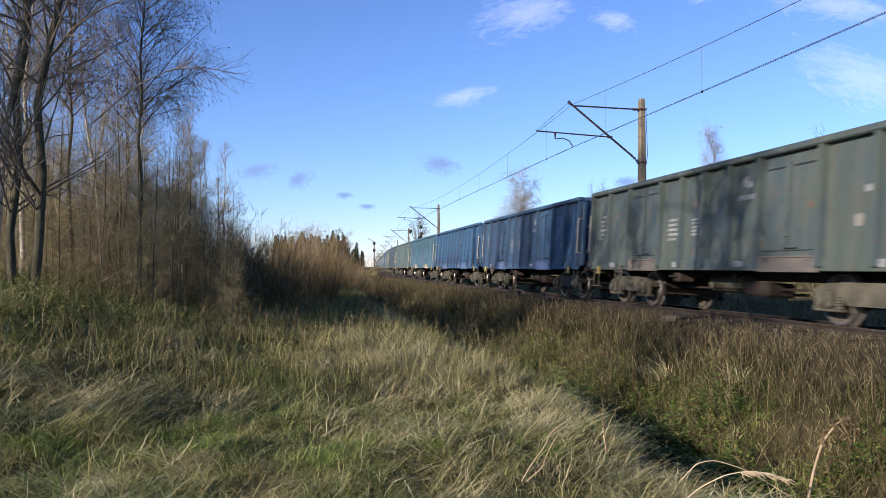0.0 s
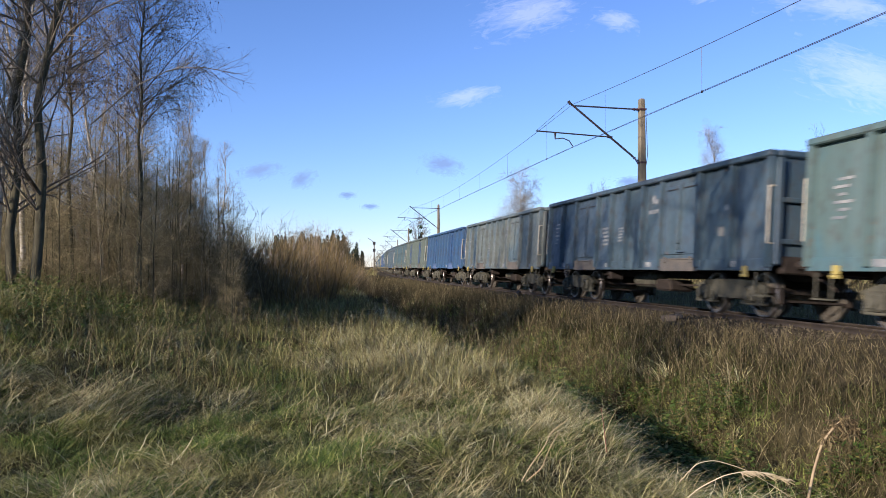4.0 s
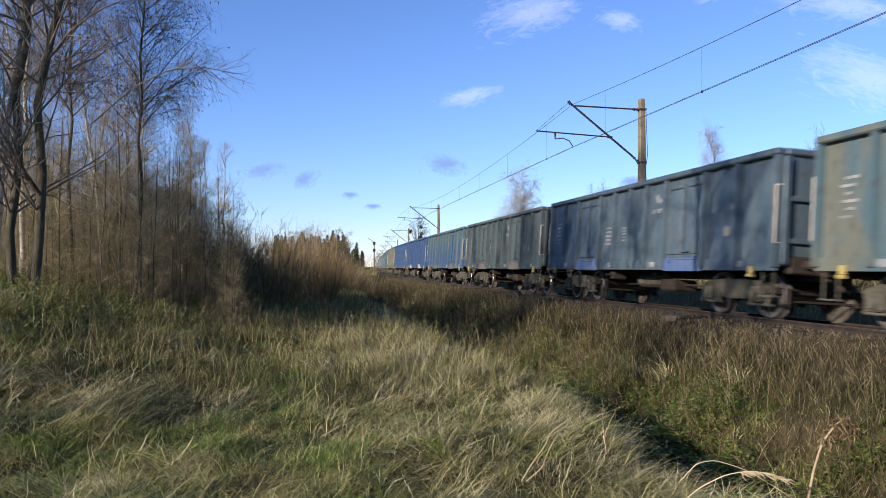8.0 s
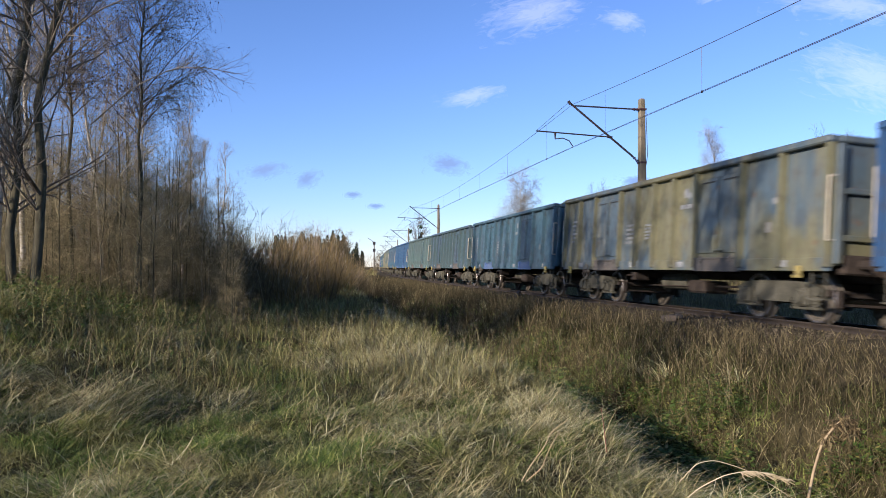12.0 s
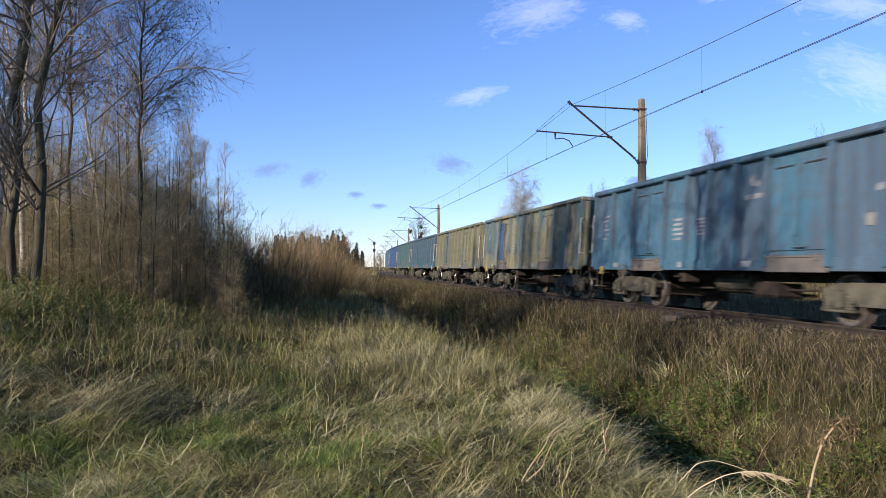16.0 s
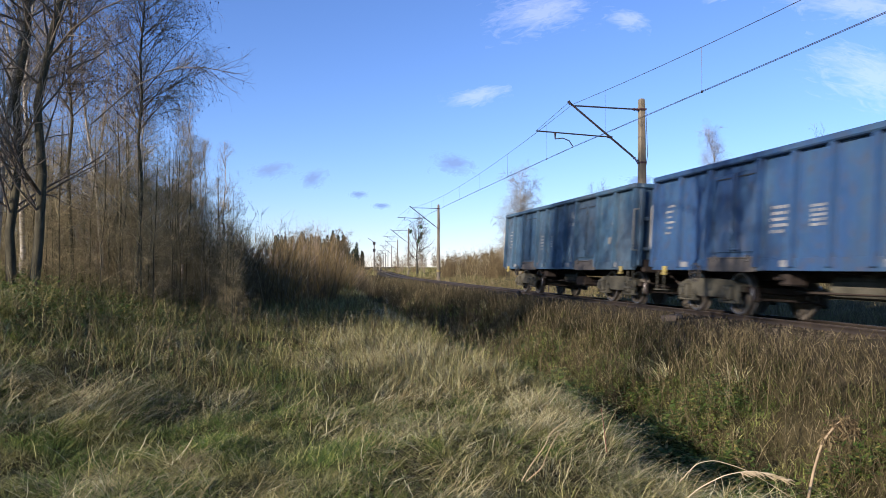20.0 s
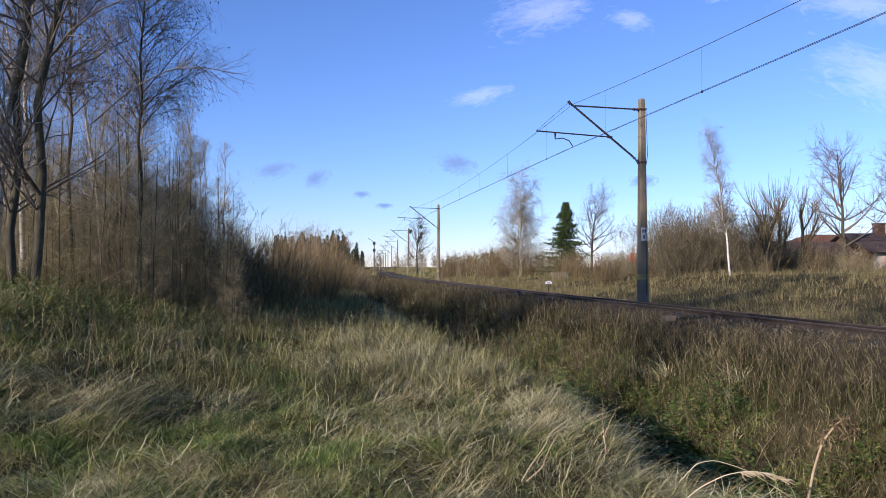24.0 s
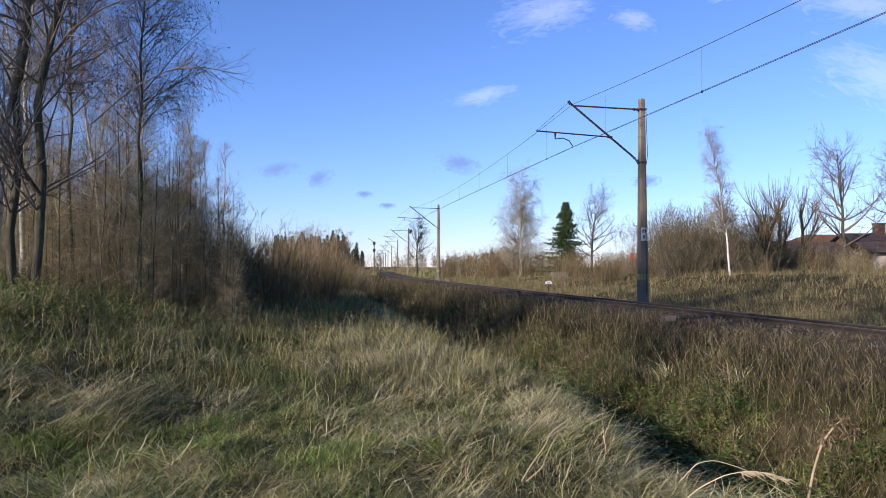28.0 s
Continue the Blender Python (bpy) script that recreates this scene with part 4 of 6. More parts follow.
def stem(rng, h, r, lean=(0, 0), wob=0.05, n=12, top=0.12):
    t = np.linspace(0, 1, n)
    x = lean[0] * t ** 1.3 * h + np.cumsum(rng.normal(0, wob, n)) * h / n * 1.6
    y = lean[1] * t ** 1.3 * h + np.cumsum(rng.normal(0, wob, n)) * h / n * 1.6
    pts = np.stack([x - x[0], y - y[0], t * h - 0.25], -1)[None]
    rad = (r * (1.0 - (1 - top) * t) * (1 + 0.15 * np.exp(-t * 25)))[None]
    return pts, rad


def build_tree(name, label, seed, h, r, bark, twig, lean=(0, 0), n1=26, l1=3.0, a1=0.9, up1=0.5, n2=220, l2=1.1, n3=2600, l3=0.45, up3=-0.4, lo=0.25, cones=0, thin=0.0045, stems=1, limb=0.032, twig_name="crown"):
    rng = np.random.RandomState(seed)
    tr = new(name)
    tp, trd = [], []
    for k in range(stems):
        ln = lean if k == 0 else (lean[0] + rng.uniform(-0.2, 0.2), lean[1] + rng.uniform(-0.2, 0.2))
        p, rd = stem(rng, h * (1 if k == 0 else rng.uniform(0.7, 0.95)), r * (1 if k == 0 else 0.75), ln)
        p[0, :, :2] += (0, 0) if k == 0 else rng.uniform(-0.25, 0.25, 2)
        tp.append(p[0])
        trd.append(rd[0])
        v, q = fast_tubes(p, rd, 9)
        link_mesh("trunk", array_mesh("trunk", v, q, smooth_shade=True), bark, tr)
    P, R = np.array(tp), np.array(trd)
    b1, r1 = spawn(rng, P, R, n1 * stems, l1, a1, up1, 8, lo, 0.96, limb, 0.2, 0.22, 0.62)
    b2, r2 = spawn(rng, b1, r1, n2 * stems, l2, 0.75, up1 * 0.6, 6, 0.15, 1.0, 0.018, 0.25, 0.35, 0.5)
    b3, r3 = spawn(rng, b2, np.maximum(r2, thin), n3 * stems, l3, 0.8, up3, 4, 0.1, 1.0, thin, 0.5, 0.45, 0.3)
    crown = link_mesh(twig_name, array_mesh(twig_name, *join([fast_tubes(b1, r1, 5), fast_tubes(b2, r2, 3), fast_tubes(b3, r3, 3)])), twig, tr)
    if cones:
        c = b3[rng.randint(0, len(b3), cones), -1]
        octa = np.array([[1, 0, 0], [0, 1, 0], [-1, 0, 0], [0, -1, 0], [0, 0, 1.5], [0, 0, -1.5]], float) * 0.011
        t = np.array([[0, 1, 4], [1, 2, 4], [2, 3, 4], [3, 0, 4], [1, 0, 5], [2, 1, 5], [3, 2, 5], [0, 3, 5]])
        vv = (c[:, None] + octa[None] * rng.uniform(0.7, 1.4, (cones, 1, 1))).reshape(-1, 3)
        tt = (np.arange(cones)[:, None, None] * 6 + t[None]).reshape(-1, 3)
        cs = link_mesh("cones", array_mesh("cones", vv, np.zeros((0, 4), int), tt), M_CONE, tr, "small dark cones")
        cs["kind"] = "stuff"
    return tagged(tr, label, "tree")


def put(ob, x, y, rz=0, scale=1.0, dz=0.0):
    ob.matrix_world = Matrix.Translation((x, y, float(ground_z(np.array(x), np.array(y))) + dz)) @ Matrix.Rotation(radians(rz), 4, "Z") @ Matrix.Scale(scale, 4)
    return ob


def more(ob, x, y, rz=0, scale=1.0, dz=0.0):
    o = copy_thing(ob, pose(0, 0, 0))
    return put(o, x, y, rz, scale, dz)


def build_left_trees():
    alder = "tall bare alder with grey-brown trunk and fine twigs"
    a = build_tree("alder_tree", alder, 11, 13.0, 0.088, M_BARK_DARK, M_TWIG, (0.19, -0.02), 46, 4.0, 0.85, 0.15, 420, 1.5, 3000, 0.42, -0.4, 0.12, 500, 0.0034, 1, 0.022)
    put(a, -8.15, 15.0, 0, 1.12)
    b = build_tree("alder_tree", alder, 12, 13.5, 0.085, M_BARK_DARK, M_TWIG, (0.08, 0.0), 38, 3.6, 0.9, 0.2, 320, 1.4, 2200, 0.42, -0.4, 0.1, 300, 0.0034, 1, 0.02)
    put(b, -8.65, 15.2, 0, 1.12)
    # a drooping birch whose hanging twigs make a curtain
    c = build_tree("birch_tree", "bare birch with a dense curtain of hanging dark twigs", 14, 11.0, 0.05, M_BARK_DARK, M_TWIG, (0.06, 0.0), 52, 2.9, 0.8, 0.0, 620, 1.3, 4600, 0.6, -2.2, 0.36, 1500, 0.0032, 1, 0.014)
    put(c, -7.1, 17.4, 20, 1.0)
    more(c, -9.3, 19.0, 200, 1.05)
    # slender dark saplings crowd behind
    d = build_tree("alder_sapling", "slender bare dark sapling with upright twigs", 15, 8.0, 0.036, M_BARK_DARK, M_THICKET, (0.02, 0.0), 46, 2.3, 1.05, 0.45, 340, 0.9, 1600, 0.42, 0.0, 0.06, 0, 0.004, 1, 0.011)
    put(d, -7.9, 18.4, 0, 0.85)
    rng = np.random.RandomState(8)
    for _ in range(66):
        dep = rng.uniform(16.5, 25)
        u = rng.uniform(-0.6, -0.27)
        top = np.interp(u, [-0.6, -0.42, -0.33, -0.29, -0.26], [0.23, 0.22, 0.175, 0.15, 0.085]) * dep * rng.uniform(0.7, 1.08) + 0.6
        more(d, u * dep, dep, rng.uniform(0, 360), max(0.3, top / 8.0))
    # one long limb reaches out towards the line
    rng = np.random.RandomState(4)
    limb = np.array([[-6.0, 12.8, 3.5], [-5.2, 12.6, 4.1], [-4.5, 12.5, 4.4], [-4.0, 12.5, 4.42], [-3.65, 12.5, 4.35]]) 
    limb = (limb * np.array([1.17, 1.17, 1.15]) - np.array([0, 0, 0.15]) - np.array(a.matrix_world.translation)) / 1.12
    t = np.linspace(0, 4, 14)
    line = np.stack([np.interp(t, np.arange(5), limb[:, k]) for k in range(3)], -1)[None]
    rad = np.linspace(0.013, 0.005, 14)[None]
    s1, r1 = spawn(rng, line, rad, 16, 0.85, 0.6, 0.2, 6, 0.45, 1.0, 0.008, 0.4, 0.3, 0.2)
    s2, r2 = spawn(rng, s1, r1, 90, 0.25, 0.7, 0.4, 4, 0.1, 1.0, 0.0042, 0.6, 0.3, 0.2)
    link_mesh("long_limb", array_mesh("long_limb", *join([fast_tubes(line, rad, 5), fast_tubes(s1, r1, 4), fast_tubes(s2, r2, 3)])), M_TWIG, a)
    bi = build_tree("birch_tree", "slender bare birch with white bark", 13, 11.5, 0.075, M_BARK_BIRCH, M_BIRCHTWIG, (0.03, 0.02), 40, 2.4, 0.5, 0.8, 260, 0.9, 1500, 0.4, 0.3, 0.15, 0, 0.005, 1, 0.016)
    put(bi, -8.95, 15.0, 10, 1.05)
    for x, y, rz, sc in ((-9.8, 17.5, 70, 0.9), (-9.0, 20.0, 160, 0.75), (-9.6, 23.0, 250, 0.62), (-8.6, 24.5, 30, 0.58), (-8.3, 25.0, 300, 0.46), (-7.9, 24.8, 190, 0.47), (-9.3, 28.0, 90, 0.55), (-8.9, 31.0, 140, 0.42), (-12.0, 22.0, 200, 0.9), (-15.0, 25.0, 20, 1.0), (-9.4, 34.0, 120, 0.36), (-10.4, 22.0, 15, 0.7), (-10.0, 25.0, 80, 0.66), (-11.0, 28.0, 130, 0.7), (-7.7, 23.5, 170, 0.5), (-8.0, 26.5, 20, 0.5), (-7.2, 22.5, 60, 0.45), (-7.0, 22.8, 140, 0.42), (-7.5, 21.8, 230, 0.5)):
        more(bi, x, y, rz, sc)
    # the same wood goes on behind the camera and shades the foreground
    sh = build_tree("alder_tree", alder, 19, 13.0, 0.15, M_BARK_DARK, M_TWIG, (0.03, 0.0), 40, 4.6, 0.9, 0.2, 300, 1.8, 1300, 0.6, -0.3, 0.5, 0, 0.008, 1, 0.028)
    put(sh, -8.6, 5.2, 15)
    for x, y, rz, sc in ((-10.6, 1.6, 260, 1.0), (-9.2, 8.0, 120, 0.75), (-14.0, 11.0, 290, 0.8), (-16.5, 5.5, 200, 1.0), (-15.5, 9.0, 80, 0.95)):
        more(sh, x, y, rz, sc)


build_left_trees()


def build_bush(name, label, seed, h, spread, twig, n0=26, n1=130, n2=900, upright=0.35, thin=0.006, r0=0.016):
    """Brushwood: many stems from one base with finer shoots."""
    rng = np.random.RandomState(seed)
    n = 7
    base = np.stack([rng.normal(0, spread * 0.25, n0), rng.normal(0, spread * 0.25, n0), np.full(n0, -0.15)], -1)
    az = rng.uniform(0, 6.28, n0)
    tilt = np.abs(rng.normal(0, upright, n0))
    d = np.stack([np.cos(az) * np.sin(tilt), np.sin(az) * np.sin(tilt), np.cos(tilt)], -1)
    pts = np.empty((n0, n, 3))
    pts[:, 0] = base
    ln = h * rng.uniform(0.6, 1.1, n0)
    for q in range(1, n):
        d = unit(d + rng.normal(0, 0.07, (n0, 3)) + np.array([0, 0, 0.03]))
        pts[:, q] = pts[:, q - 1] + d * (ln / (n - 1))[:, None]
    rad = rng.uniform(0.6, 1.2, n0)[:, None] * r0 * np.linspace(1, 0.3, n)[None]
    p1, r1 = spawn(rng, pts, rad, n1, h * 0.38, 0.5, 0.5, 5, 0.15, 1.0, 0.009, 0.4, 0.3, 0.4)
    p2, r2 = spawn(rng, p1, np.maximum(r1, thin), n2, h * 0.17, 0.6, 0.3, 3, 0.1, 1.0, thin, 0.5, 0.35, 0.3)
    b = link_mesh(name, array_mesh(name, *join([fast_tubes(pts, rad, 4), fast_tubes(p1, r1, 3), fast_tubes(p2, r2, 3)])), twig)
    return tagged(b, label, "bush")


def build_brush():
    rng = np.random.RandomState(21)
    stems = "bare brown thicket bush of thin upright stems"
    k1 = build_bush("brush_bush", stems, 31, 3.0, 1.8, M_BRUSH, 34, 90, 200, 0.3, 0.009, 0.016)
    k2 = build_bush("brush_bush", "dark bare bush with tangled twigs", 32, 3.0, 2.2, M_THICKET, 26, 100, 230, 0.5, 0.009, 0.016)
    k3 = build_bush("willow_bush", "yellowish bare willow bush with dense twigs", 33, 3.0, 1.6, M_BRUSH2, 44, 110, 230, 0.4, 0.009, 0.014)
    k4 = build_bush("birch_sapling", "pale slender birch saplings in the thicket", 34, 3.6, 1.2, M_SAPLING, 5, 34, 110, 0.12, 0.006, 0.022)
    k5 = build_bush("round_bush", "wide dark grey-brown bush with fine tangled twigs", 35, 3.0, 2.6, M_DARKBUSH, 30, 200, 700, 0.75, 0.008, 0.012)
    kinds = [k1, k2, k3, k4, k5]
    used = [False] * 5

    def place(k, x, y, sc):
        if not used[k]:
            used[k] = True
            put(kinds[k], x, y, rng.uniform(0, 360), sc)
        else:
            more(kinds[k], x, y, rng.uniform(0, 360), sc)
    # thicket on the camera's side: (bearing, depth, height)
    def hedge(u0, u1, d0, d1, t0, t1, count, mix):
        for _ in range(count):
            f = rng.rand()
            dep = d0 + (d1 - d0) * f + rng.uniform(-1.5, 1.5)
            u = u0 + (u1 - u0) * rng.rand()
            top = t0 + (t1 - t0) * (u - u0) / (u1 - u0)
            x = u * dep
            gz = float(ground_z(np.array(x), np.array(dep)))
            want = top * dep * rng.uniform(0.75, 1.05) + 1.04 - gz
            k = int(rng.choice(3, p=mix))
            k = 4 if mix[1] > 0.7 else k
            place(k if rng.rand() > 0.16 or u > 0 else 3, x, dep, max(0.25, want / 3.05))
    hedge(-0.64, -0.38, 20, 27, 0.12, 0.10, 22, (0.1, 0.9, 0.0))
    hedge(-0.44, -0.29, 23, 28, 0.09, 0.07, 9, (0.1, 0.9, 0.0))
    hedge(-0.62, -0.36, 18, 22, 0.01, 0.035, 12, (0.5, 0.5, 0.0))
    hedge(-0.50, -0.28, 22, 30, 0.065, 0.05, 14, (0.6, 0.4, 0.0))
    hedge(-0.30, -0.21, 27, 36, 0.055, 0.045, 17, (0.7, 0.2, 0.1))
    hedge(-0.23, -0.15, 33, 44, 0.045, 0.042, 18, (0.5, 0.1, 0.4))
    hedge(-0.19, -0.13, 38, 55, 0.042, 0.022, 20, (0.2, 0.1, 0.7))
    hedge(-0.135, -0.105, 60, 90, 0.02, 0.006, 14, (0.6, 0.4, 0.0))
    hedge(-0.135, -0.098, 46, 62, 0.01, 0.0, 12, (0.7, 0.3, 0.0))
    # hedge beyond the track
    hedge(0.0, 0.1, 95, 125, 0.018, 0.034, 60, (0.8, 0.1, 0.1))
    hedge(0.05, 0.17, 75, 95, 0.022, 0.03, 26, (0.8, 0.2, 0.0))
    hedge(0.15, 0.30, 52, 75, 0.026, 0.026, 44, (0.8, 0.2, 0.0))
    hedge(0.285, 0.42, 48, 58, 0.066, 0.075, 44, (0.15, 0.85, 0.0))
    hedge(0.42, 0.56, 48, 56, 0.05, 0.03, 26, (0.5, 0.5, 0.0))
    hedge(0.40, 0.62, 44, 56, 0.022, 0.016, 22, (0.8, 0.2, 0.0))
    hedge(-0.10, -0.02, 140, 200, 0.004, 0.01, 18, (0.8, 0.2, 0.0))


build_brush()


def build_spruce():
    rng = np.random.RandomState(5)
    h = 6.8
    t = new("spruce_tree")
    p, rd = stem(rng, h, 0.11, (0, 0), 0.01)
    link_mesh("trunk", array_mesh("trunk", *fast_tubes(p, rd, 7)), M_BARK_DARK, t)
    n = 420
    u = rng.rand(n) ** 0.8
    z = 0.3 + u * (h - 0.5)
    ln = ((1 - u) ** 0.85 * 2.5 * rng.uniform(0.55, 1.2, n) * (1 + 0.22 * np.sin(u * 31)) + 0.12)
    az = rng.uniform(0, 6.28, n)
    k = 6
    f = np.linspace(0, 1, k)
    pts = np.stack([np.cos(az)[:, None] * ln[:, None] * f, np.sin(az)[:, None] * ln[:, None] * f, z[:, None] + ln[:, None] * (-0.35 * f + 0.28 * f ** 2)], -1)
    rad = 0.02 * (1 - 0.8 * f)[None] * np.ones((n, 1))
    s1, r1 = spawn(rng, pts, rad, 9000, 0.34, 0.85, -0.25, 3, 0.1, 1.0, 0.022, 0.3, 0.25, 0.3)
    r1 = np.full_like(r1, 0.022) * np.array([1, 0.9, 0.3])
    link_mesh("needles", array_mesh("needles", *join([fast_tubes(pts, rad, 3), fast_tubes(s1, r1, 3)])), M_NEEDLE, t, "dense dark green needles")
    return tagged(t, "dark green spruce with a ragged cone of boughs", "tree")


def build_right_trees():
    b = build_tree("birch_tree", "bare birch with white trunk and fine hanging twigs", 41, 11.5, 0.13, M_BARK_BIRCH, M_BIRCHTWIG, (0.02, 0), 34, 4.2, 1.05, 0.45, 300, 1.7, 2100, 0.9, -1.0, 0.1, 0, 0.011, 3)
    put(b, 8.2, 80, 0)
    lean = build_tree("birch_tree", "leaning bare birch with bright white trunk", 42, 8.9, 0.068, M_BARK_WHITE, M_BIRCHTWIG, (-0.06, 0), 64, 2.0, 0.6, 0.2, 380, 0.9, 2600, 0.55, -0.8, 0.3, 0, 0.006)
    put(lean, 17.1, 45, 0)
    lean.matrix_world = lean.matrix_world @ Matrix.Rotation(radians(-7), 4, "Y")
    put(build_spruce(), 12.7, 78, 0, 1.12)
    o = build_tree("bare_tree", "bare spreading tree with dark limbs", 43, 9.0, 0.16, M_BARK_DARK, M_TWIG, (0.03, 0), 30, 5.4, 0.95, 0.75, 240, 2.0, 1100, 0.7, 0.3, 0.2, 0, 0.012, 1, 0.06)
    put(o, 16.6, 84)
    more(o, 30.8, 58, 120, 1.1)
    more(o, 35.6, 58, 200, 1.05)
    more(o, 18.5, 62, 40, 0.6)
    m = more(o, -4.4, 128, 60, 1.05)
    m["label"] = "bare tree with dark mistletoe clumps"
    # mistletoe clumps in its crown
    rng = np.random.RandomState(9)
    for c in ((1.0, 0, 6.3), (-1.4, 0.4, 7.2), (0.3, -0.5, 8.0), (1.8, 0.2, 7.0), (-0.6, -0.6, 5.6)):
        k = 70
        d = unit(rng.normal(size=(k, 3)))
        pts = np.array(c)[None, None] + d[:, None] * np.linspace(0, 0.42, 3)[None, :, None] * rng.uniform(0.6, 1.1, (k, 1, 1))
        link_mesh("mistletoe", array_mesh("mistletoe", *fast_tubes(pts, np.full((k, 3), 0.03), 3)), M_NEEDLE, m, "dark mistletoe clump")
    # pollarded willows: thick forked trunks with sheaves of rods
    for x, y, h in ((21.2, 49, 3.9), (22.6, 51, 4.4), (24.4, 51, 4.6), (20.2, 47, 2.6)):
        rng = np.random.RandomState(int(x * 10))
        t = new("pollard_willow")
        p, rd = stem(rng, h, 0.13, (rng.uniform(-0.12, 0.1), 0), 0.05, 10, 0.6)
        f1, fr = spawn(rng, p, rd, 5, 2.4, 0.6, 0.7, 7, 0.25, 0.85, 0.085, 0.5, 0.28, 0.2)
        link_mesh("trunk", array_mesh("trunk", *join([fast_tubes(p, rd, 8), fast_tubes(f1, fr, 6)])), M_BARK_DARK, t)
        s1, r1 = spawn(rng, f1, fr, 70, 2.6, 0.4, 1.1, 5, 0.5, 1.0, 0.019, 0.3, 0.12, 0.2)
        s0, r0 = spawn(rng, p, rd, 26, 2.4, 0.45, 1.1, 5, 0.6, 1.0, 0.019, 0.3, 0.12, 0.2)
        s2, r2 = spawn(rng, s1, r1, 200, 0.4, 0.4, 0.5, 3, 0.3, 0.9, 0.007, 0.5, 0.2, 0.2)
        link_mesh("rod_sheaf", array_mesh("rod_sheaf", *join([fast_tubes(s1, r1, 3), fast_tubes(s0, r0, 3), fast_tubes(s2, r2, 3)])), M_BRUSH, t, "long thin reddish rods")
        put(t, x, y)
        tagged(t, "pollarded willow with sheaves of bare rods", "tree", "pollarded willows")


build_right_trees()


def build_far_wood():
    rng = np.random.RandomState(17)
    pine = new("pine_tree")
    p, rd = stem(rng, 14, 0.16, (0, 0), 0.01)
    link_mesh("trunk", array_mesh("trunk", *fast_tubes(p, rd, 5)), M_BARK_DARK, pine)
    n = 640
    u = rng.rand(n) ** 1.3
    z = 1.0 + u * 13.2
    r = (np.sqrt(1 - u) * 2.6 * (0.55 + 0.45 * smooth(0.0, 0.3, u)) + 0.08) * (0.3 + 0.7 * rng.rand(n))
    az = rng.uniform(0, 6.28, n)
    c = np.stack([np.cos(az) * r * 0.4, np.sin(az) * r * 0.4, z + 0.25 * r], -1)
    d = np.stack([np.cos(az) * r * 0.7, np.sin(az) * r * 0.7, -0.3 * r + 0.1], -1)
    pts = c[:, None] + d[:, None] * np.linspace(0, 1, 3)[None, :, None]
    link_mesh("needles", array_mesh("needles", *fast_tubes(pts, np.array([[0.12, 0.16, 0.02]]) * np.ones((n, 1)), 3)), M_PINE, pine, "dark green needles")
    tagged(pine, "dark pine at the edge of the wood", "tree", "trees of the far wood")
    far = build_tree("bare_tree", "bare brown tree at the edge of the wood", 18, 11, 0.14, M_BARK_BIRCH, M_BRUSH, (0, 0), 20, 3.6, 0.8, 0.6, 80, 2.0, 260, 1.4, 0.2, 0.12, 0, 0.075)
    far["group"] = "trees of the far wood"
    put(pine, -56, 300)
    put(far, -40, 250)
    for k in range(44):
        f = rng.rand()
        x = -74 + 42 * f + rng.uniform(-3, 3)
        y = 330 - 40 * f + rng.uniform(-12, 25)
        more(pine, x, y, rng.uniform(0, 360), rng.uniform(0.75, 1.05) * (1.0 if f < 0.75 else 0.75))
    for k in range(44):
        f = k / 44
        more(far, -60 + 27 * f + rng.uniform(-3, 3), 290 - 40 * f + rng.uniform(-10, 10), rng.uniform(0, 360), rng.uniform(0.75, 1.1))
    for k in range(64):
        more(far, -44 + 1.7 * k + rng.uniform(-3, 3), 350 + rng.uniform(-20, 80), rng.uniform(0, 360), rng.uniform(0.5, 0.8))


build_far_wood()
# ---------------------------------------------------------------- clouds
def cloud_mat(name, col, power, scale, density, stretch):
    m = bpy.data.materials.new(name)
    m.use_nodes = True
    n, l = m.node_tree.nodes, m.node_tree.links
    n.clear()
    co = n.new("ShaderNodeTexCoord")
    mp = n.new("ShaderNodeMapping")
    mp.inputs["Scale"].default_value = stretch
    l.new(co.outputs["Object"], mp.inputs[0])
    t = n.new("ShaderNodeTexNoise")
    t.inputs["Scale"].default_value, t.inputs["Detail"].default_value, t.inputs["Roughness"].default_value = scale, 9, 0.6
    t.inputs["Distortion"].default_value = 1.1
    l.new(mp.outputs[0], t.inputs[0])
    g = n.new("ShaderNodeTexGradient")
    g.gradient_type = "SPHERICAL"
    l.new(co.outputs["Generated"], (off := n.new("ShaderNodeMapping")).inputs[0])
    off.inputs["Location"].default_value = (-1, 0, -1)
    off.inputs["Scale"].default_value = (2, 0, 2)
    l.new(off.outputs[0], g.inputs[0])
    a = n.new("ShaderNodeMath")
    a.operation = "MULTIPLY_ADD"
    l.new(g.outputs[1], a.inputs[0])
    a.inputs[1].default_value = 0.6
    l.new(t.outputs["Fac"], a.inputs[2])
    fac = ramp(n, l, a.outputs[0], [(0.55, (0, 0, 0)), (1.15, (density, density, density))])
    em = n.new("ShaderNodeEmission")
    em.inputs[0].default_value, em.inputs[1].default_value = (*col, 1), power
    tr = n.new("ShaderNodeBsdfTransparent")
    mx = n.new("ShaderNodeMixShader")
    o = n.new("ShaderNodeOutputMaterial")
    l.new(fac, mx.inputs[0])
    l.new(tr.outputs[0], mx.inputs[1])
    l.new(em.outputs[0], mx.inputs[2])
    l.new(mx.outputs[0], o.inputs[0])
    return m


M_CLOUD = cloud_mat("white_cloud", (1.0, 0.99, 0.97), 0.85, 0.013, 0.26, (1, 1, 3.6))
M_CLOUD_GREY = cloud_mat("grey_cloud", (0.21, 0.31, 0.44), 1.0, 0.026, 0.95, (1, 1, 1.8))
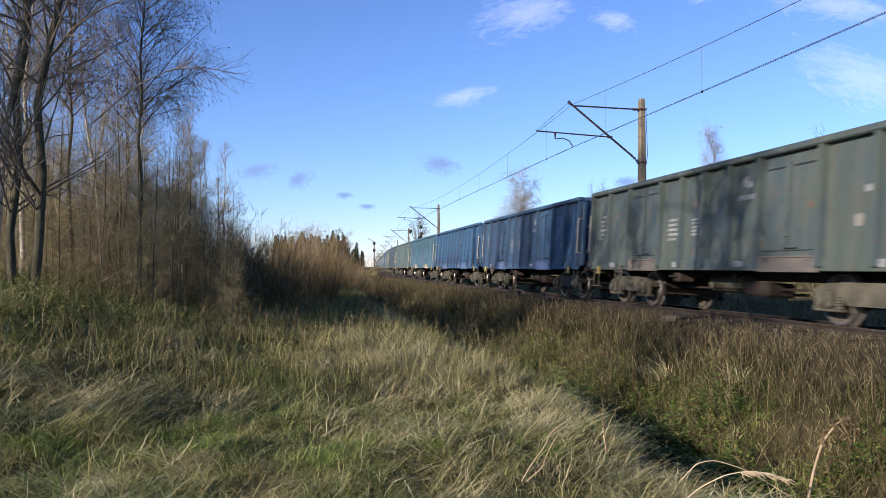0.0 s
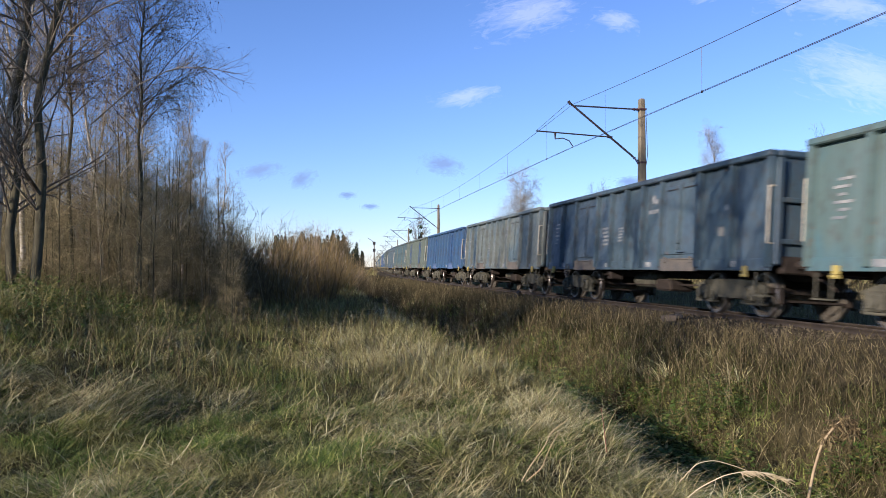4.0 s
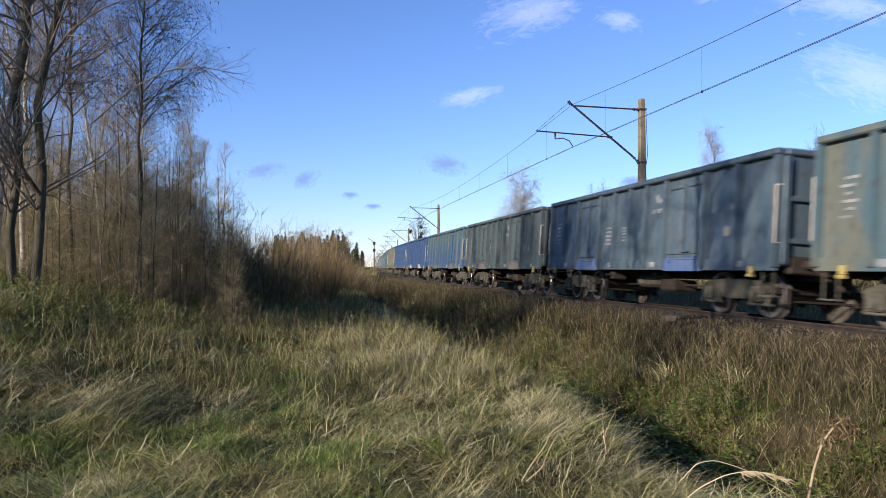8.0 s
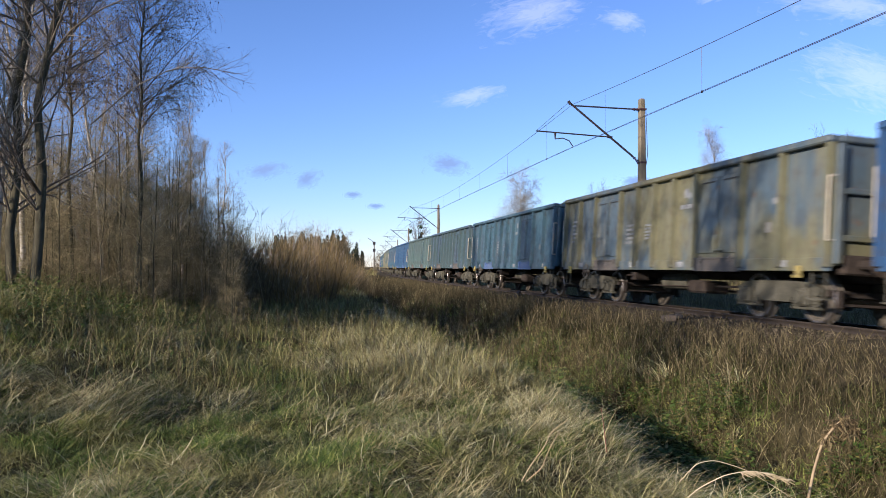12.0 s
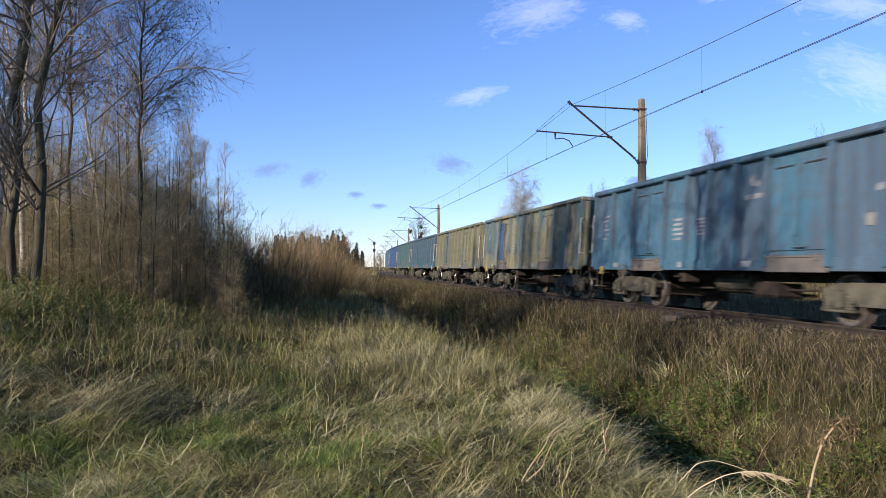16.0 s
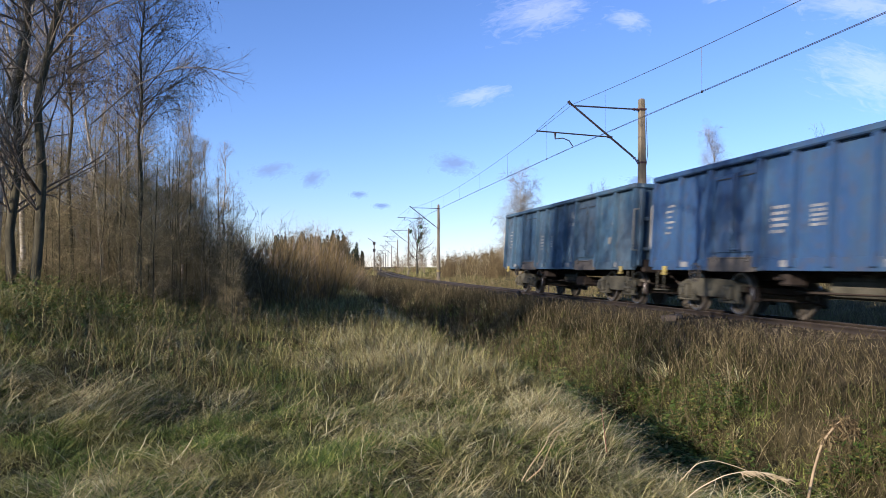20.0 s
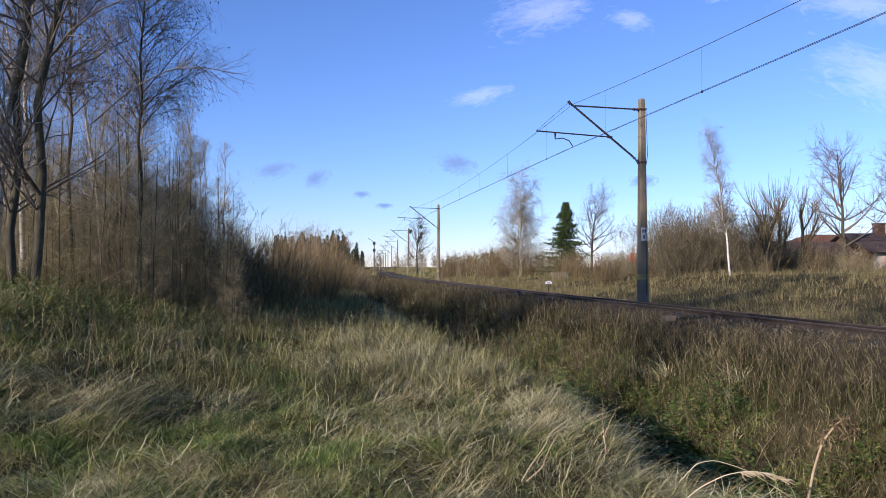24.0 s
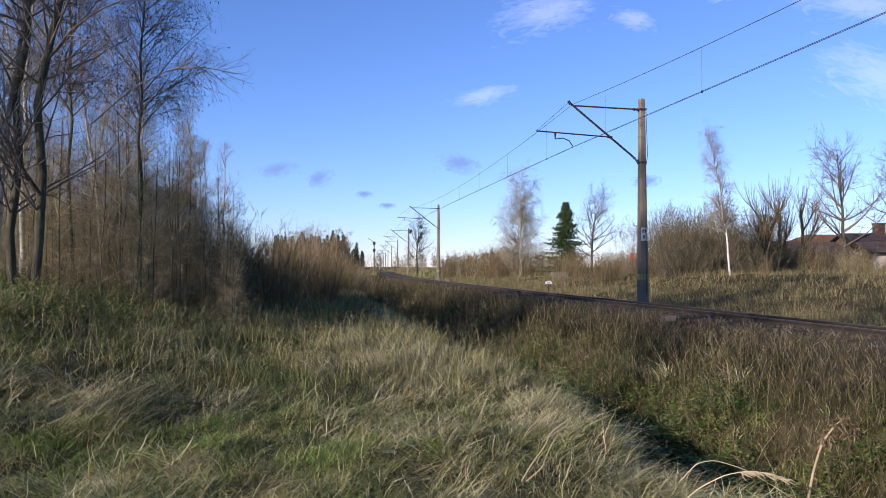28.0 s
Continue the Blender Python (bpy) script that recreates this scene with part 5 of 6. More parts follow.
# middle (bearing, rise), size, kind, tilt
CLOUDS = [(0.11, 0.335, 0.16, 0.065, 0, -12), (0.226, 0.327, 0.07, 0.035, 0, 10), (0.025, 0.225, 0.10, 0.03, 0, -12), (0.55, 0.25, 0.20, 0.09, 0, 18), (0.52, 0.345, 0.22, 0.05, 0, 8),
          (0.34, 0.36, 0.05, 0.02, 0, 0), (-0.245, 0.127, 0.07, 0.026, 1, -8), (-0.19, 0.115, 0.045, 0.03, 1, -20), (-0.13, 0.095, 0.03, 0.012, 1, 0), (-0.10, 0.08, 0.03, 0.01, 1, 0), (-0.005, 0.135, 0.07, 0.035, 1, 10), (0.24, 0.112, 0.05, 0.022, 1, 0)]
CLOUD_ROWS = []


def build_clouds():
    far = 2600.0
    for u, v, w, h, kind, tilt in CLOUDS:
        k = 12
        gx, gz = np.meshgrid(np.linspace(-1, 1, k), np.linspace(-1, 1, k))
        bulge = -40 * (1 - gx ** 2) * (1 - gz ** 2)
        vv = np.stack([gx * w * far / 2, bulge, gz * h * far / 2], -1).reshape(-1, 3)
        i = np.arange(k - 1)[:, None] * k + np.arange(k - 1)[None]
        q = np.stack([i, i + 1, i + k + 1, i + k], -1).reshape(-1, 4)
        ob = link_mesh("cloud", array_mesh("cloud", vv, q), M_CLOUD_GREY if kind else M_CLOUD)
        ob.visible_shadow = False
        tagged(ob, "small grey puff of cloud low over the horizon" if kind else "thin white wisp of high cloud in blue sky", "cloud", kind="structure")
        m = pose(u * far, far, v * far, 0, tilt, 0)
        CLOUD_ROWS.append((ob, m))


build_clouds()


def cloud_motions():
    for ob, m in CLOUD_ROWS:
        walk(ob, [(0.0, m), (14.0, Matrix.Translation((34, 0, 2)) @ m), (28.0, Matrix.Translation((68, 0, 4)) @ m)])


# ---------------------------------------------------------------- things beside the line
M_BOARD = blotch_mat("weathered_board", (0.11, 0.078, 0.048), (0.07, 0.05, 0.033), 3.0, 0.85, stretch=(4, 4, 0.6))
M_TILE = blotch_mat("roof_tile", (0.17, 0.085, 0.048), (0.11, 0.06, 0.038), 3.0, 0.85)
M_FELT = blotch_mat("roof_felt", (0.075, 0.055, 0.045), (0.11, 0.085, 0.07), 2.0, 0.9)
M_PLASTER = blotch_mat("old_plaster", (0.55, 0.48, 0.36), (0.36, 0.28, 0.19), 1.4, 0.9)
M_BRICK = blotch_mat("chimney_brick", (0.12, 0.068, 0.05), (0.08, 0.05, 0.04), 4.0, 0.9)
M_PANE = blotch_mat("window_pane", (0.03, 0.035, 0.04), (0.05, 0.055, 0.06), 2.0, 0.1, bump=0.0)


def gz_at(x, y):
    return float(ground_z(np.array(float(x)), np.array(float(y))))


def build_houses():
    # low boarded barn with a felt roof
    x0, x1, y0, y1 = 27.0, 32.7, 60.0, 66.0
    g = gz_at(30, 60)
    b = new("barn")
    b.location, b.scale = (0, 0, g - 0.1), (1, 1, 0.8)
    bm = bmesh.new()
    box(bm, x0, x1, y0, y1, -0.3, 1.9)
    part("wall", bm, M_BOARD, b)
    first = None
    for k in range(28):
        if first is None:
            bm = bmesh.new()
            box(bm, -0.09, 0.09, -0.03, 0, 0, 2.0, 0.006)
            first = part("board", bm, M_BOARD, b)
            first.location = (x0 + 0.1, y0 - 0.004, -0.05)
        else:
            again(first, pose(x0 + 0.1 + 0.2 * k, y0 - 0.004 - 0.006 * (k % 3), -0.05), b)
    bm = bmesh.new()
    pr = [(y0 - 0.5, 1.85), (63, 3.35), (y1 + 0.5, 1.85), (y1 + 0.5, 1.97), (63, 3.5), (y0 - 0.5, 1.97)]
    lo = [bm.verts.new((x0 - 0.4, a, z)) for a, z in pr]
    hi = [bm.verts.new((x1 + 0.1, a, z)) for a, z in pr]
    for k in range(6):
        bm.faces.new((lo[k], lo[(k + 1) % 6], hi[(k + 1) % 6], hi[k]))
    bm.faces.new(lo)
    bm.faces.new(hi[::-1])
    bmesh.ops.recalc_face_normals(bm, faces=bm.faces)
    part("roof", bm, M_FELT, b)
    for xa in (28.6, 31.2):
        bm = bmesh.new()
        box(bm, xa, xa + 0.9, y0 - 0.06, y0 - 0.02, 0.0, 1.75, 0.01)
        part("door", bm, M_PLASTER, b, "pale weathered door")
    tagged(b, "low brown boarded barn with a felt roof", "barn")
    # plastered house, its lit gable to the line
    x0, x1, y0, y1 = 34.4, 46.0, 57.5, 65.5
    h = new("house")
    h.location, h.scale = (-1.6, 0, g - 0.1), (1, 1, 0.74)
    bm = bmesh.new()
    pr = [(y0, -0.4), (y1, -0.4), (y1, 2.6), ((y0 + y1) / 2, 4.4), (y0, 2.6)]
    lo = [bm.verts.new((x0, a, z)) for a, z in pr]
    hi = [bm.verts.new((x1, a, z)) for a, z in pr]
    for k in range(5):
        bm.faces.new((lo[k], lo[(k + 1) % 5], hi[(k + 1) % 5], hi[k]))
    bm.faces.new(lo)
    bm.faces.new(hi[::-1])
    bmesh.ops.recalc_face_normals(bm, faces=bm.faces)
    part("wall", bm, M_PLASTER, h)
    ym = (y0 + y1) / 2
    for sgn, ya in ((1, y0 - 0.5), (-1, y1 + 0.5)):
        bm = bmesh.new()
        v = [(x0 - 0.5, ya, 2.42), (x1 + 0.5, ya, 2.42), (x1 + 0.5, ym, 4.5), (x0 - 0.5, ym, 4.5)]
        lo = [bm.verts.new(p) for p in v]
        hi = [bm.verts.new((p[0], p[1], p[2] + 0.14)) for p in v]
        bm.faces.new(lo)
        bm.faces.new(hi[::-1])
        for k in range(4):
            bm.faces.new((lo[k], lo[(k + 1) % 4], hi[(k + 1) % 4], hi[k]))
        bmesh.ops.recalc_face_normals(bm, faces=bm.faces)
        part("roof", bm, M_FELT, h)
    bm = bmesh.new()
    box(bm, 36.7, 37.4, 61.0, 61.7, 4.0, 5.7, 0.02)
    box(bm, 36.65, 37.45, 60.95, 61.75, 5.6, 5.75, 0.02)
    part("chimney", bm, M_BRICK, h)
    bm = bmesh.new()
    box(bm, x0 - 0.04, x0 + 0.02, 59.4, 60.5, 0.8, 2.0)
    part("window", bm, M_PANE, h)
    bm = bmesh.new()
    lo = [bm.verts.new((x0 - 0.06, a, z)) for a, z in ((y0 - 0.1, 2.2), (y1 + 0.1, 2.2), (y1 + 0.1, 2.55), (ym, 4.42), (y0 - 0.1, 2.55))]
    hi = [bm.verts.new((x0 - 0.01, v.co.y, v.co.z)) for v in lo]
    bm.faces.new(lo)
    bm.faces.new(hi[::-1])
    for k in range(5):
        bm.faces.new((lo[k], lo[(k + 1) % 5], hi[(k + 1) % 5], hi[k]))
    bmesh.ops.recalc_face_normals(bm, faces=bm.faces)
    part("gable_boards", bm, M_BOARD, h, "brown boarded gable")
    bm = bmesh.new()
    box(bm, x0 - 0.35, x0 - 0.02, y0 - 0.02, y0 + 1.6, -0.2, 2.35)
    part("porch_wall", bm, M_BOARD, h, "brown boarded corner")
    tagged(h, "old plastered house with dark roof and chimney", "house")
    # red-tiled hipped roof of a house further back
    t = new("house")
    t.location, t.scale = (0, 0, g - 0.1), (1, 1, 0.85)
    bm = bmesh.new()
    box(bm, 36.0, 45.0, 78.0, 84.0, -0.3, 2.9)
    part("wall", bm, M_PLASTER, t)
    bm = bmesh.new()
    base = [bm.verts.new(p) for p in ((35.5, 77.5, 2.85), (45.5, 77.5, 2.85), (45.5, 84.5, 2.85), (35.5, 84.5, 2.85))]
    r0, r1 = bm.verts.new((39, 81, 4.9)), bm.verts.new((42, 81, 4.9))
    bm.faces.new(base[::-1])
    bm.faces.new((base[0], base[1], r1, r0))
    bm.faces.new((base[2], base[3], r0, r1))
    bm.faces.new((base[1], base[2], r1))
    bm.faces.new((base[3], base[0], r0))
    part("roof", bm, M_TILE, t, "red tiled hipped roof")
    tagged(t, "low house with a red tiled roof", "house")
    # white garden shed glimpsed through the bushes
    s = new("garden_shed")
    gx, gy = 21.0, 58.0
    s.location = (gx, gy, gz_at(gx, gy))
    bm = bmesh.new()
    box(bm, -2.6, 2.6, 0, 2.0, -0.2, 1.7)
    part("wall", bm, M_PLASTER, s)
    bm = bmesh.new()
    box(bm, -2.8, 2.8, -0.25, 2.2, 1.7, 1.85, 0.02)
    part("roof", bm, M_FELT, s)
    for k in range(6):
        bm = bmesh.new()
        xx = -2.5 + 0.85 * k
        box(bm, xx, xx + 0.35, -0.03, -0.004, 0, 1.5, 0.008)
        part("panel", bm, M_WHITE if k % 2 else M_BOARD, s)
    tagged(s, "small pale garden shed behind bare bushes", "shed")


build_houses()


def build_signs():
    # half-round white board on a thin post
    p = on_track(22.0, 3.4)
    s = new("track_sign")
    s.location = (p.x, p.y, gz_at(p.x, p.y))
    bm = bmesh.new()
    rod(bm, (0, 0, -0.2), (0, 0, 0.62), 0.025, None, 8)
    part("post", bm, M_RAIL, s)
    bm = bmesh.new()
    k = 12
    pts = [(0.2 * math.cos(math.pi * i / k), 0.17 * math.sin(math.pi * i / k)) for i in range(k + 1)]
    lo = [bm.verts.new((a, -0.03, 0.62 + b)) for a, b in pts]
    hi = [bm.verts.new((a, -0.05, 0.62 + b)) for a, b in pts]
    bm.faces.new(lo)
    bm.faces.new(hi[::-1])
    for i in range(k + 1):
        j = (i + 1) % (k + 1)
        bm.faces.new((lo[i], lo[j], hi[j], hi[i]))
    bmesh.ops.recalc_face_normals(bm, faces=bm.faces)
    part("board", bm, M_WHITE, s)
    bm = bmesh.new()
    rr = [bm.verts.new((1.12 * a, -0.028, 0.615 + b * 1.12)) for a, b in pts]
    r2 = [bm.verts.new((1.12 * a, -0.02, 0.615 + b * 1.12)) for a, b in pts]
    bm.faces.new(rr)
    bm.faces.new(r2[::-1])
    for i in range(k + 1):
        j = (i + 1) % (k + 1)
        bm.faces.new((rr[i], rr[j], r2[j], r2[i]))
    bmesh.ops.recalc_face_normals(bm, faces=bm.faces)
    part("rim", bm, M_DARK, s)
    bm = bmesh.new()
    for i in range(2):
        box(bm, -0.09 + 0.1 * i, -0.02 + 0.1 * i, -0.056, -0.051, 0.66, 0.73)
    part("bars", bm, M_DARK, s)
    tagged(s, "small half-round white sign on a thin post", "sign")
    # trackside stake with a pale box
    x, y = 4.72, 15.6
    s = new("marker_post")
    s.location = (x, y, gz_at(x, y) - 0.2)
    bm = bmesh.new()
    rod(bm, (0.13, 0, -0.2), (0.13, 0, 0.62), 0.035, 0.03, 8)
    part("stake", bm, M_RAIL, s)
    bm = bmesh.new()
    box(bm, -0.2, 0.08, -0.08, 0.08, 0.54, 0.66, 0.02)
    part("box", bm, M_SLEEPER, s, "pale weathered box")
    bm = bmesh.new()
    box(bm, 0.06, 0.2, -0.1, 0.1, 0.6, 0.69, 0.015)
    rod(bm, (-0.05, 0, 0.67), (0.28, 0.02, 0.72), 0.012, None, 6)
    part("clamp", bm, M_DARK, s)
    tagged(s, "low iron stake with a pale box on the embankment", "marker")
    # dark stump on the slope
    x, y = 2.9, 29.5
    bm = bmesh.new()
    rod(bm, (0, 0, -0.3), (0.03, 0, 0.3), 0.15, 0.12, 10)
    rod(bm, (0.02, 0, 0.3), (0.09, 0.02, 0.42), 0.12, 0.06, 10)
    s = part("stump", bm, M_DARK, None)
    s.location = (x, y, gz_at(x, y) + 0.1)
    tagged(s, "dark charred stump on the embankment slope", "stump")
    # concrete block and red board beyond the line
    x, y = 10.5, 68.0
    bm = bmesh.new()
    box(bm, -0.75, 0.75, -0.5, 0.5, -0.3, 0.62, 0.05)
    s = part("concrete_block", bm, M_CONCRETE, None)
    s.location = (x, y, gz_at(x, y))
    tagged(s, "pale concrete block in the dry grass", "block")
    x, y = 17.3, 69.0
    s = new("red_board")
    s.location = (x, y, gz_at(x, y))
    bm = bmesh.new()
    rod(bm, (0, 0, -0.2), (0, 0, 1.7), 0.03, None, 8)
    part("post", bm, M_STEEL, s)
    bm = bmesh.new()
    box(bm, -0.2, 0.2, -0.05, -0.03, 1.35, 2.15, 0.006)
    part("board", bm, M_RED, s)
    bm = bmesh.new()
    box(bm, -0.6, 1.5, -0.04, 0.0, 0.9, 0.97, 0.01)
    part("rail", bm, M_WHITE, s)
    tagged(s, "red board on a post with a pale rail", "sign")
    # pole with fittings on the camera's side of the line, far off
    x, y = -18.6, 204.0
    s = new("signal_post")
    s.location = (x, y, gz_at(x, y))
    bm = bmesh.new()
    rod(bm, (0, 0, -0.5), (0, 0, 8.2), 0.2, 0.14, 8)
    part("post", bm, M_CONCRETE, s)
    for z in (7.9, 6.0):
        bm = bmesh.new()
        box(bm, -0.35, 0.35, -0.3, 0.3, z - 0.4, z + 0.4, 0.05)
        part("lamp_box", bm, M_DARK, s)
    bm = bmesh.new()
    rod(bm, (0, 0, 8.1), (-1.6, 0, 9.3), 0.06, None, 6)
    part("arm", bm, M_STEEL, s)
    tagged(s, "tall slim signal post beside the far line", "post")


build_signs()


def stalk(name, label, pts, r, material, extra=None):
    p = np.array(pts, float)
    t = np.linspace(0, len(p) - 1, 26)
    q = np.stack([np.interp(t, np.arange(len(p)), p[:, k]) for k in range(3)], -1)
    for _ in range(3):
        q[1:-1] = (q[:-2] + 2 * q[1:-1] + q[2:]) / 4
    v, f = fast_tubes(q[None], (r * np.linspace(1, 0.45, len(q)))[None], 6)
    ob = new(name)
    link_mesh("stem", array_mesh("stem", v, f, smooth_shade=True), material, ob)
    if extra:
        extra(ob, q)
    return tagged(ob, label, "plant")


def build_stalks():
    rng = np.random.RandomState(3)
    pale = island_mat("pale_reed", [(0.0, (0.36, 0.3, 0.17)), (1.0, (0.54, 0.46, 0.29))], 0.6)
    red = blotch_mat("red_stem", (0.20, 0.075, 0.045), (0.13, 0.06, 0.04), 20.0, 0.7)

    def ray(px, py, depth):
        return ((px - 784) / 1337 * depth, depth, 1.038 + (473 - py) / 1337 * depth)

    def seed_head(ob, q):
        n = 60
        i = rng.randint(16, 26, n)
        base = q[np.minimum(i, 25)]
        d = unit(q[25] - q[18])
        tip = base + d * rng.uniform(0.04, 0.09, (n, 1)) + rng.normal(0, 0.012, (n, 3)) - np.array([0, 0, 0.01])
        pts = np.stack([base, (base + tip) / 2 + rng.normal(0, 0.003, (n, 3)), tip], 1)
        link_mesh("seed_head", array_mesh("seed_head", *fast_tubes(pts, np.array([[0.002, 0.004, 0.001]]) * np.ones((n, 1)), 4)), pale, ob, "feathery pale seed head")

    stalk("reed", "pale bent reed with a feathery seed head", [ray(1190, 900, 5.0), ray(1232, 862, 5.0), ray(1280, 838, 4.95), ray(1330, 830, 4.9), ray(1385, 846, 4.9)], 0.0048, pale, seed_head)
    stalk("reed", "pale bent reed arching over the ditch", [ray(1200, 850, 5.2), ray(1230, 818, 5.2), ray(1262, 812, 5.2), ray(1320, 830, 5.15), ray(1400, 880, 5.1)], 0.0038, pale)
    stalk("reed", "pale dry stalk leaning over the straw", [ray(922, 850, 5.6), ray(938, 822, 5.6), ray(962, 790, 5.55), ray(975, 762, 5.6), ray(1003, 742, 5.6)], 0.006, M_STRAWSTEM)
    stalk("reed", "pale dry stalk leaning over the straw", [ray(930, 850, 5.5), ray(958, 826, 5.5), ray(968, 800, 5.45), ray(988, 762, 5.5)], 0.005, M_STRAWSTEM)
    stalk("reed", "thin pale stalk standing in the grass", [ray(150, 620, 9.0), ray(158, 590, 9.0), ray(164, 575, 9.0)], 0.003, M_STRAWSTEM)
    stalk("reed", "thin pale stalk standing in the grass", [ray(140, 735, 6.5), ray(160, 640, 6.6), ray(163, 575, 6.6)], 0.0022, M_STRAWSTEM)
    stalk("weed_stem", "upright red-brown dead stem", [ray(1072, 800, 6.6), ray(1068, 760, 6.6), ray(1063, 722, 6.6)], 0.006, red)

    def withered(ob, q):
        n = 240
        i = rng.randint(11, 26, n)
        base = q[i] + rng.normal(0, 0.012, (n, 3))
        tip = base + rng.normal(0, 0.035, (n, 3)) - np.array([0, 0, 0.045])
        pts = np.stack([base, (base + tip) / 2 + rng.normal(0, 0.02, (n, 3)), tip], 1)
        link_mesh("withered_leaves", array_mesh("withered_leaves", *fast_tubes(pts, np.array([[0.003, 0.005, 0.001]]) * np.ones((n, 1)), 3)), M_BRUSH, ob, "curled withered leaves")
    stalk("dead_thistle", "dead thick-stemmed plant with curled brown head", [ray(1425, 885, 5.2), ray(1436, 830, 5.2), ray(1452, 780, 5.2), ray(1478, 748, 5.2), ray(1500, 738, 5.2), ray(1508, 765, 5.2)], 0.011, M_STRAWSTEM, withered)
    # dark dead shrub at the ballast edge
    b = build_bush("dead_shrub", "dark dead shrub at the edge of the ballast", 77, 0.75, 0.9, M_WEED, 26, 120, 500, 0.6, 0.004, 0.008)
    p = on_track(13.2, -2.5)
    put(b, p.x, p.y, 0)
    for s, lat, sc in ((30, -2.6, 0.8), (33, -3.0, 0.7), (36.5, -2.7, 0.9), (24, -3.6, 0.7), (10.5, -3.4, 0.8), (7.5, -3.3, 0.7), (42, -2.8, 0.9)):
        p = on_track(s, lat)
        more(b, p.x, p.y, s * 40, sc)


M_STRAWSTEM = blotch_mat("straw_stem", (0.42, 0.33, 0.18), (0.27, 0.2, 0.11), 12.0, 0.75)
build_stalks()
# ---------------------------------------------------------------- grass
def blades(rng, x, y, h, width, lean, curl, az=None, n=4, kink=0.05):
    """Curved grass blades as flat tapering strips, all at once."""
    m = len(x)
    az = rng.uniform(0, 6.28, m) if az is None else az
    z = ground_z(x, y) - 0.03
    f = np.linspace(0, 1, n)
    ang = lean[:, None] + curl[:, None] * f[None]
    step = (h / (n - 1))[:, None]
    run = np.concatenate([np.zeros((m, 1)), np.cumsum(np.sin(ang[:, :-1]) * step, 1)], 1)
    rise = np.concatenate([np.zeros((m, 1)), np.cumsum(np.cos(ang[:, :-1]) * step, 1)], 1)
    rise = np.maximum(rise, 0.02 * f[None])
    ca, sa = np.cos(az), np.sin(az)
    wob = (rng.normal(0, kink, (m, 1)) * f[None] ** 2 + rng.normal(0, kink * 0.6, (m, n)) * (f[None] > 0.2)) * h[:, None]
    cx = x[:, None] + ca[:, None] * run - sa[:, None] * wob
    cy = y[:, None] + sa[:, None] * run + ca[:, None] * wob
    cz = z[:, None] + rise + np.maximum(0, rng.normal(0, kink * 0.5, (m, n))) * h[:, None] * f[None]
    w = width[:, None] * (1 - 0.9 * f[None] ** 1.5) * 0.5
    tw = az + np.pi / 2 + rng.uniform(-0.7, 0.7, m)
    ox, oy = np.cos(tw)[:, None] * w, np.sin(tw)[:, None] * w
    a = np.stack([cx - ox, cy - oy, cz], -1)
    b = np.stack([cx + ox, cy + oy, cz], -1)
    v = np.stack([a, b], 2).reshape(-1, 3)
    i = np.arange(m)[:, None] * (2 * n) + np.arange(n - 1)[None] * 2
    q = np.stack([i, i + 1, i + 3, i + 2], -1).reshape(-1, 4)
    return v, q


def scatter(rng, count, r0, r1, power, keep, half=0.66):
    """Points in the fan ahead, denser near by; keep(x, y, d) gives the chance to stay."""
    u = rng.rand(count)
    k = 2 - power
    r = (r0 ** k + u * (r1 ** k - r0 ** k)) ** (1 / k)
    th = rng.uniform(-half, half, count)
    x, y = r * np.sin(th), r * np.cos(th)
    d = lateral(x, y)
    ok = rng.rand(count) < keep(x, y, d)
    return x[ok], y[ok]


def band(rng, count, s0, s1, d0, d1, power=1.6):
    """Points along the line between two distances from it, denser near the camera."""
    u = rng.rand(count)
    s = s0 + (s1 - s0) * u ** power
    lat = rng.uniform(d0, d1, count)
    x, y, a = np.interp(s, _TS, _TX), np.interp(s, _TS, _TY), np.interp(s, _TS, _TA)
    return x + lat * np.cos(a), y - lat * np.sin(a), lat


def line_az(x, y):
    """The direction square to the line, towards it."""
    e = 0.05
    return np.arctan2(lateral(x, y + e) - lateral(x, y), lateral(x + e, y) - lateral(x, y))


def tuft_blades(rng, cx, cy, per, h0, h1, width, spread, lean, droop, bias=0.4, way=None, n=5, floor=0.00075):
    """Tufts: each has its own height and lean; its blades rise together, fan out and droop."""
    m = len(cx)
    k = m * per
    tall = np.repeat(rng.uniform(h0, h1, m), per) * rng.uniform(0.45, 1.1, k)
    way = rng.uniform(0, 6.28, m) if way is None else way
    way = np.repeat(way, per) + rng.normal(0, 0.25, k)
    tilt = np.repeat(rng.uniform(0.0, 1.0, m), per)
    out = rng.uniform(0, 6.28, k)
    off = np.abs(rng.normal(0, spread, k))
    x, y = np.repeat(cx, per) + np.cos(out) * off, np.repeat(cy, per) + np.sin(out) * off
    gx, gy = np.cos(out) * (1 - bias) + np.cos(way) * bias, np.sin(out) * (1 - bias) + np.sin(way) * bias
    r = np.hypot(x, y)
    w = np.maximum(width, floor * r) * rng.uniform(0.6, 1.4, k)
    return blades(rng, x, y, tall, w, lean * rng.uniform(0.2, 1.0, k) + 0.45 * tilt * bias, droop * rng.uniform(0.5, 1.4, k), np.arctan2(gy, gx), n, 0.025)


def flow(x, y, seed, scale=1.6):
    """A lie of the grass that turns slowly from place to place."""
    return 2.6 * ripple(x, y, scale, seed) - 0.5


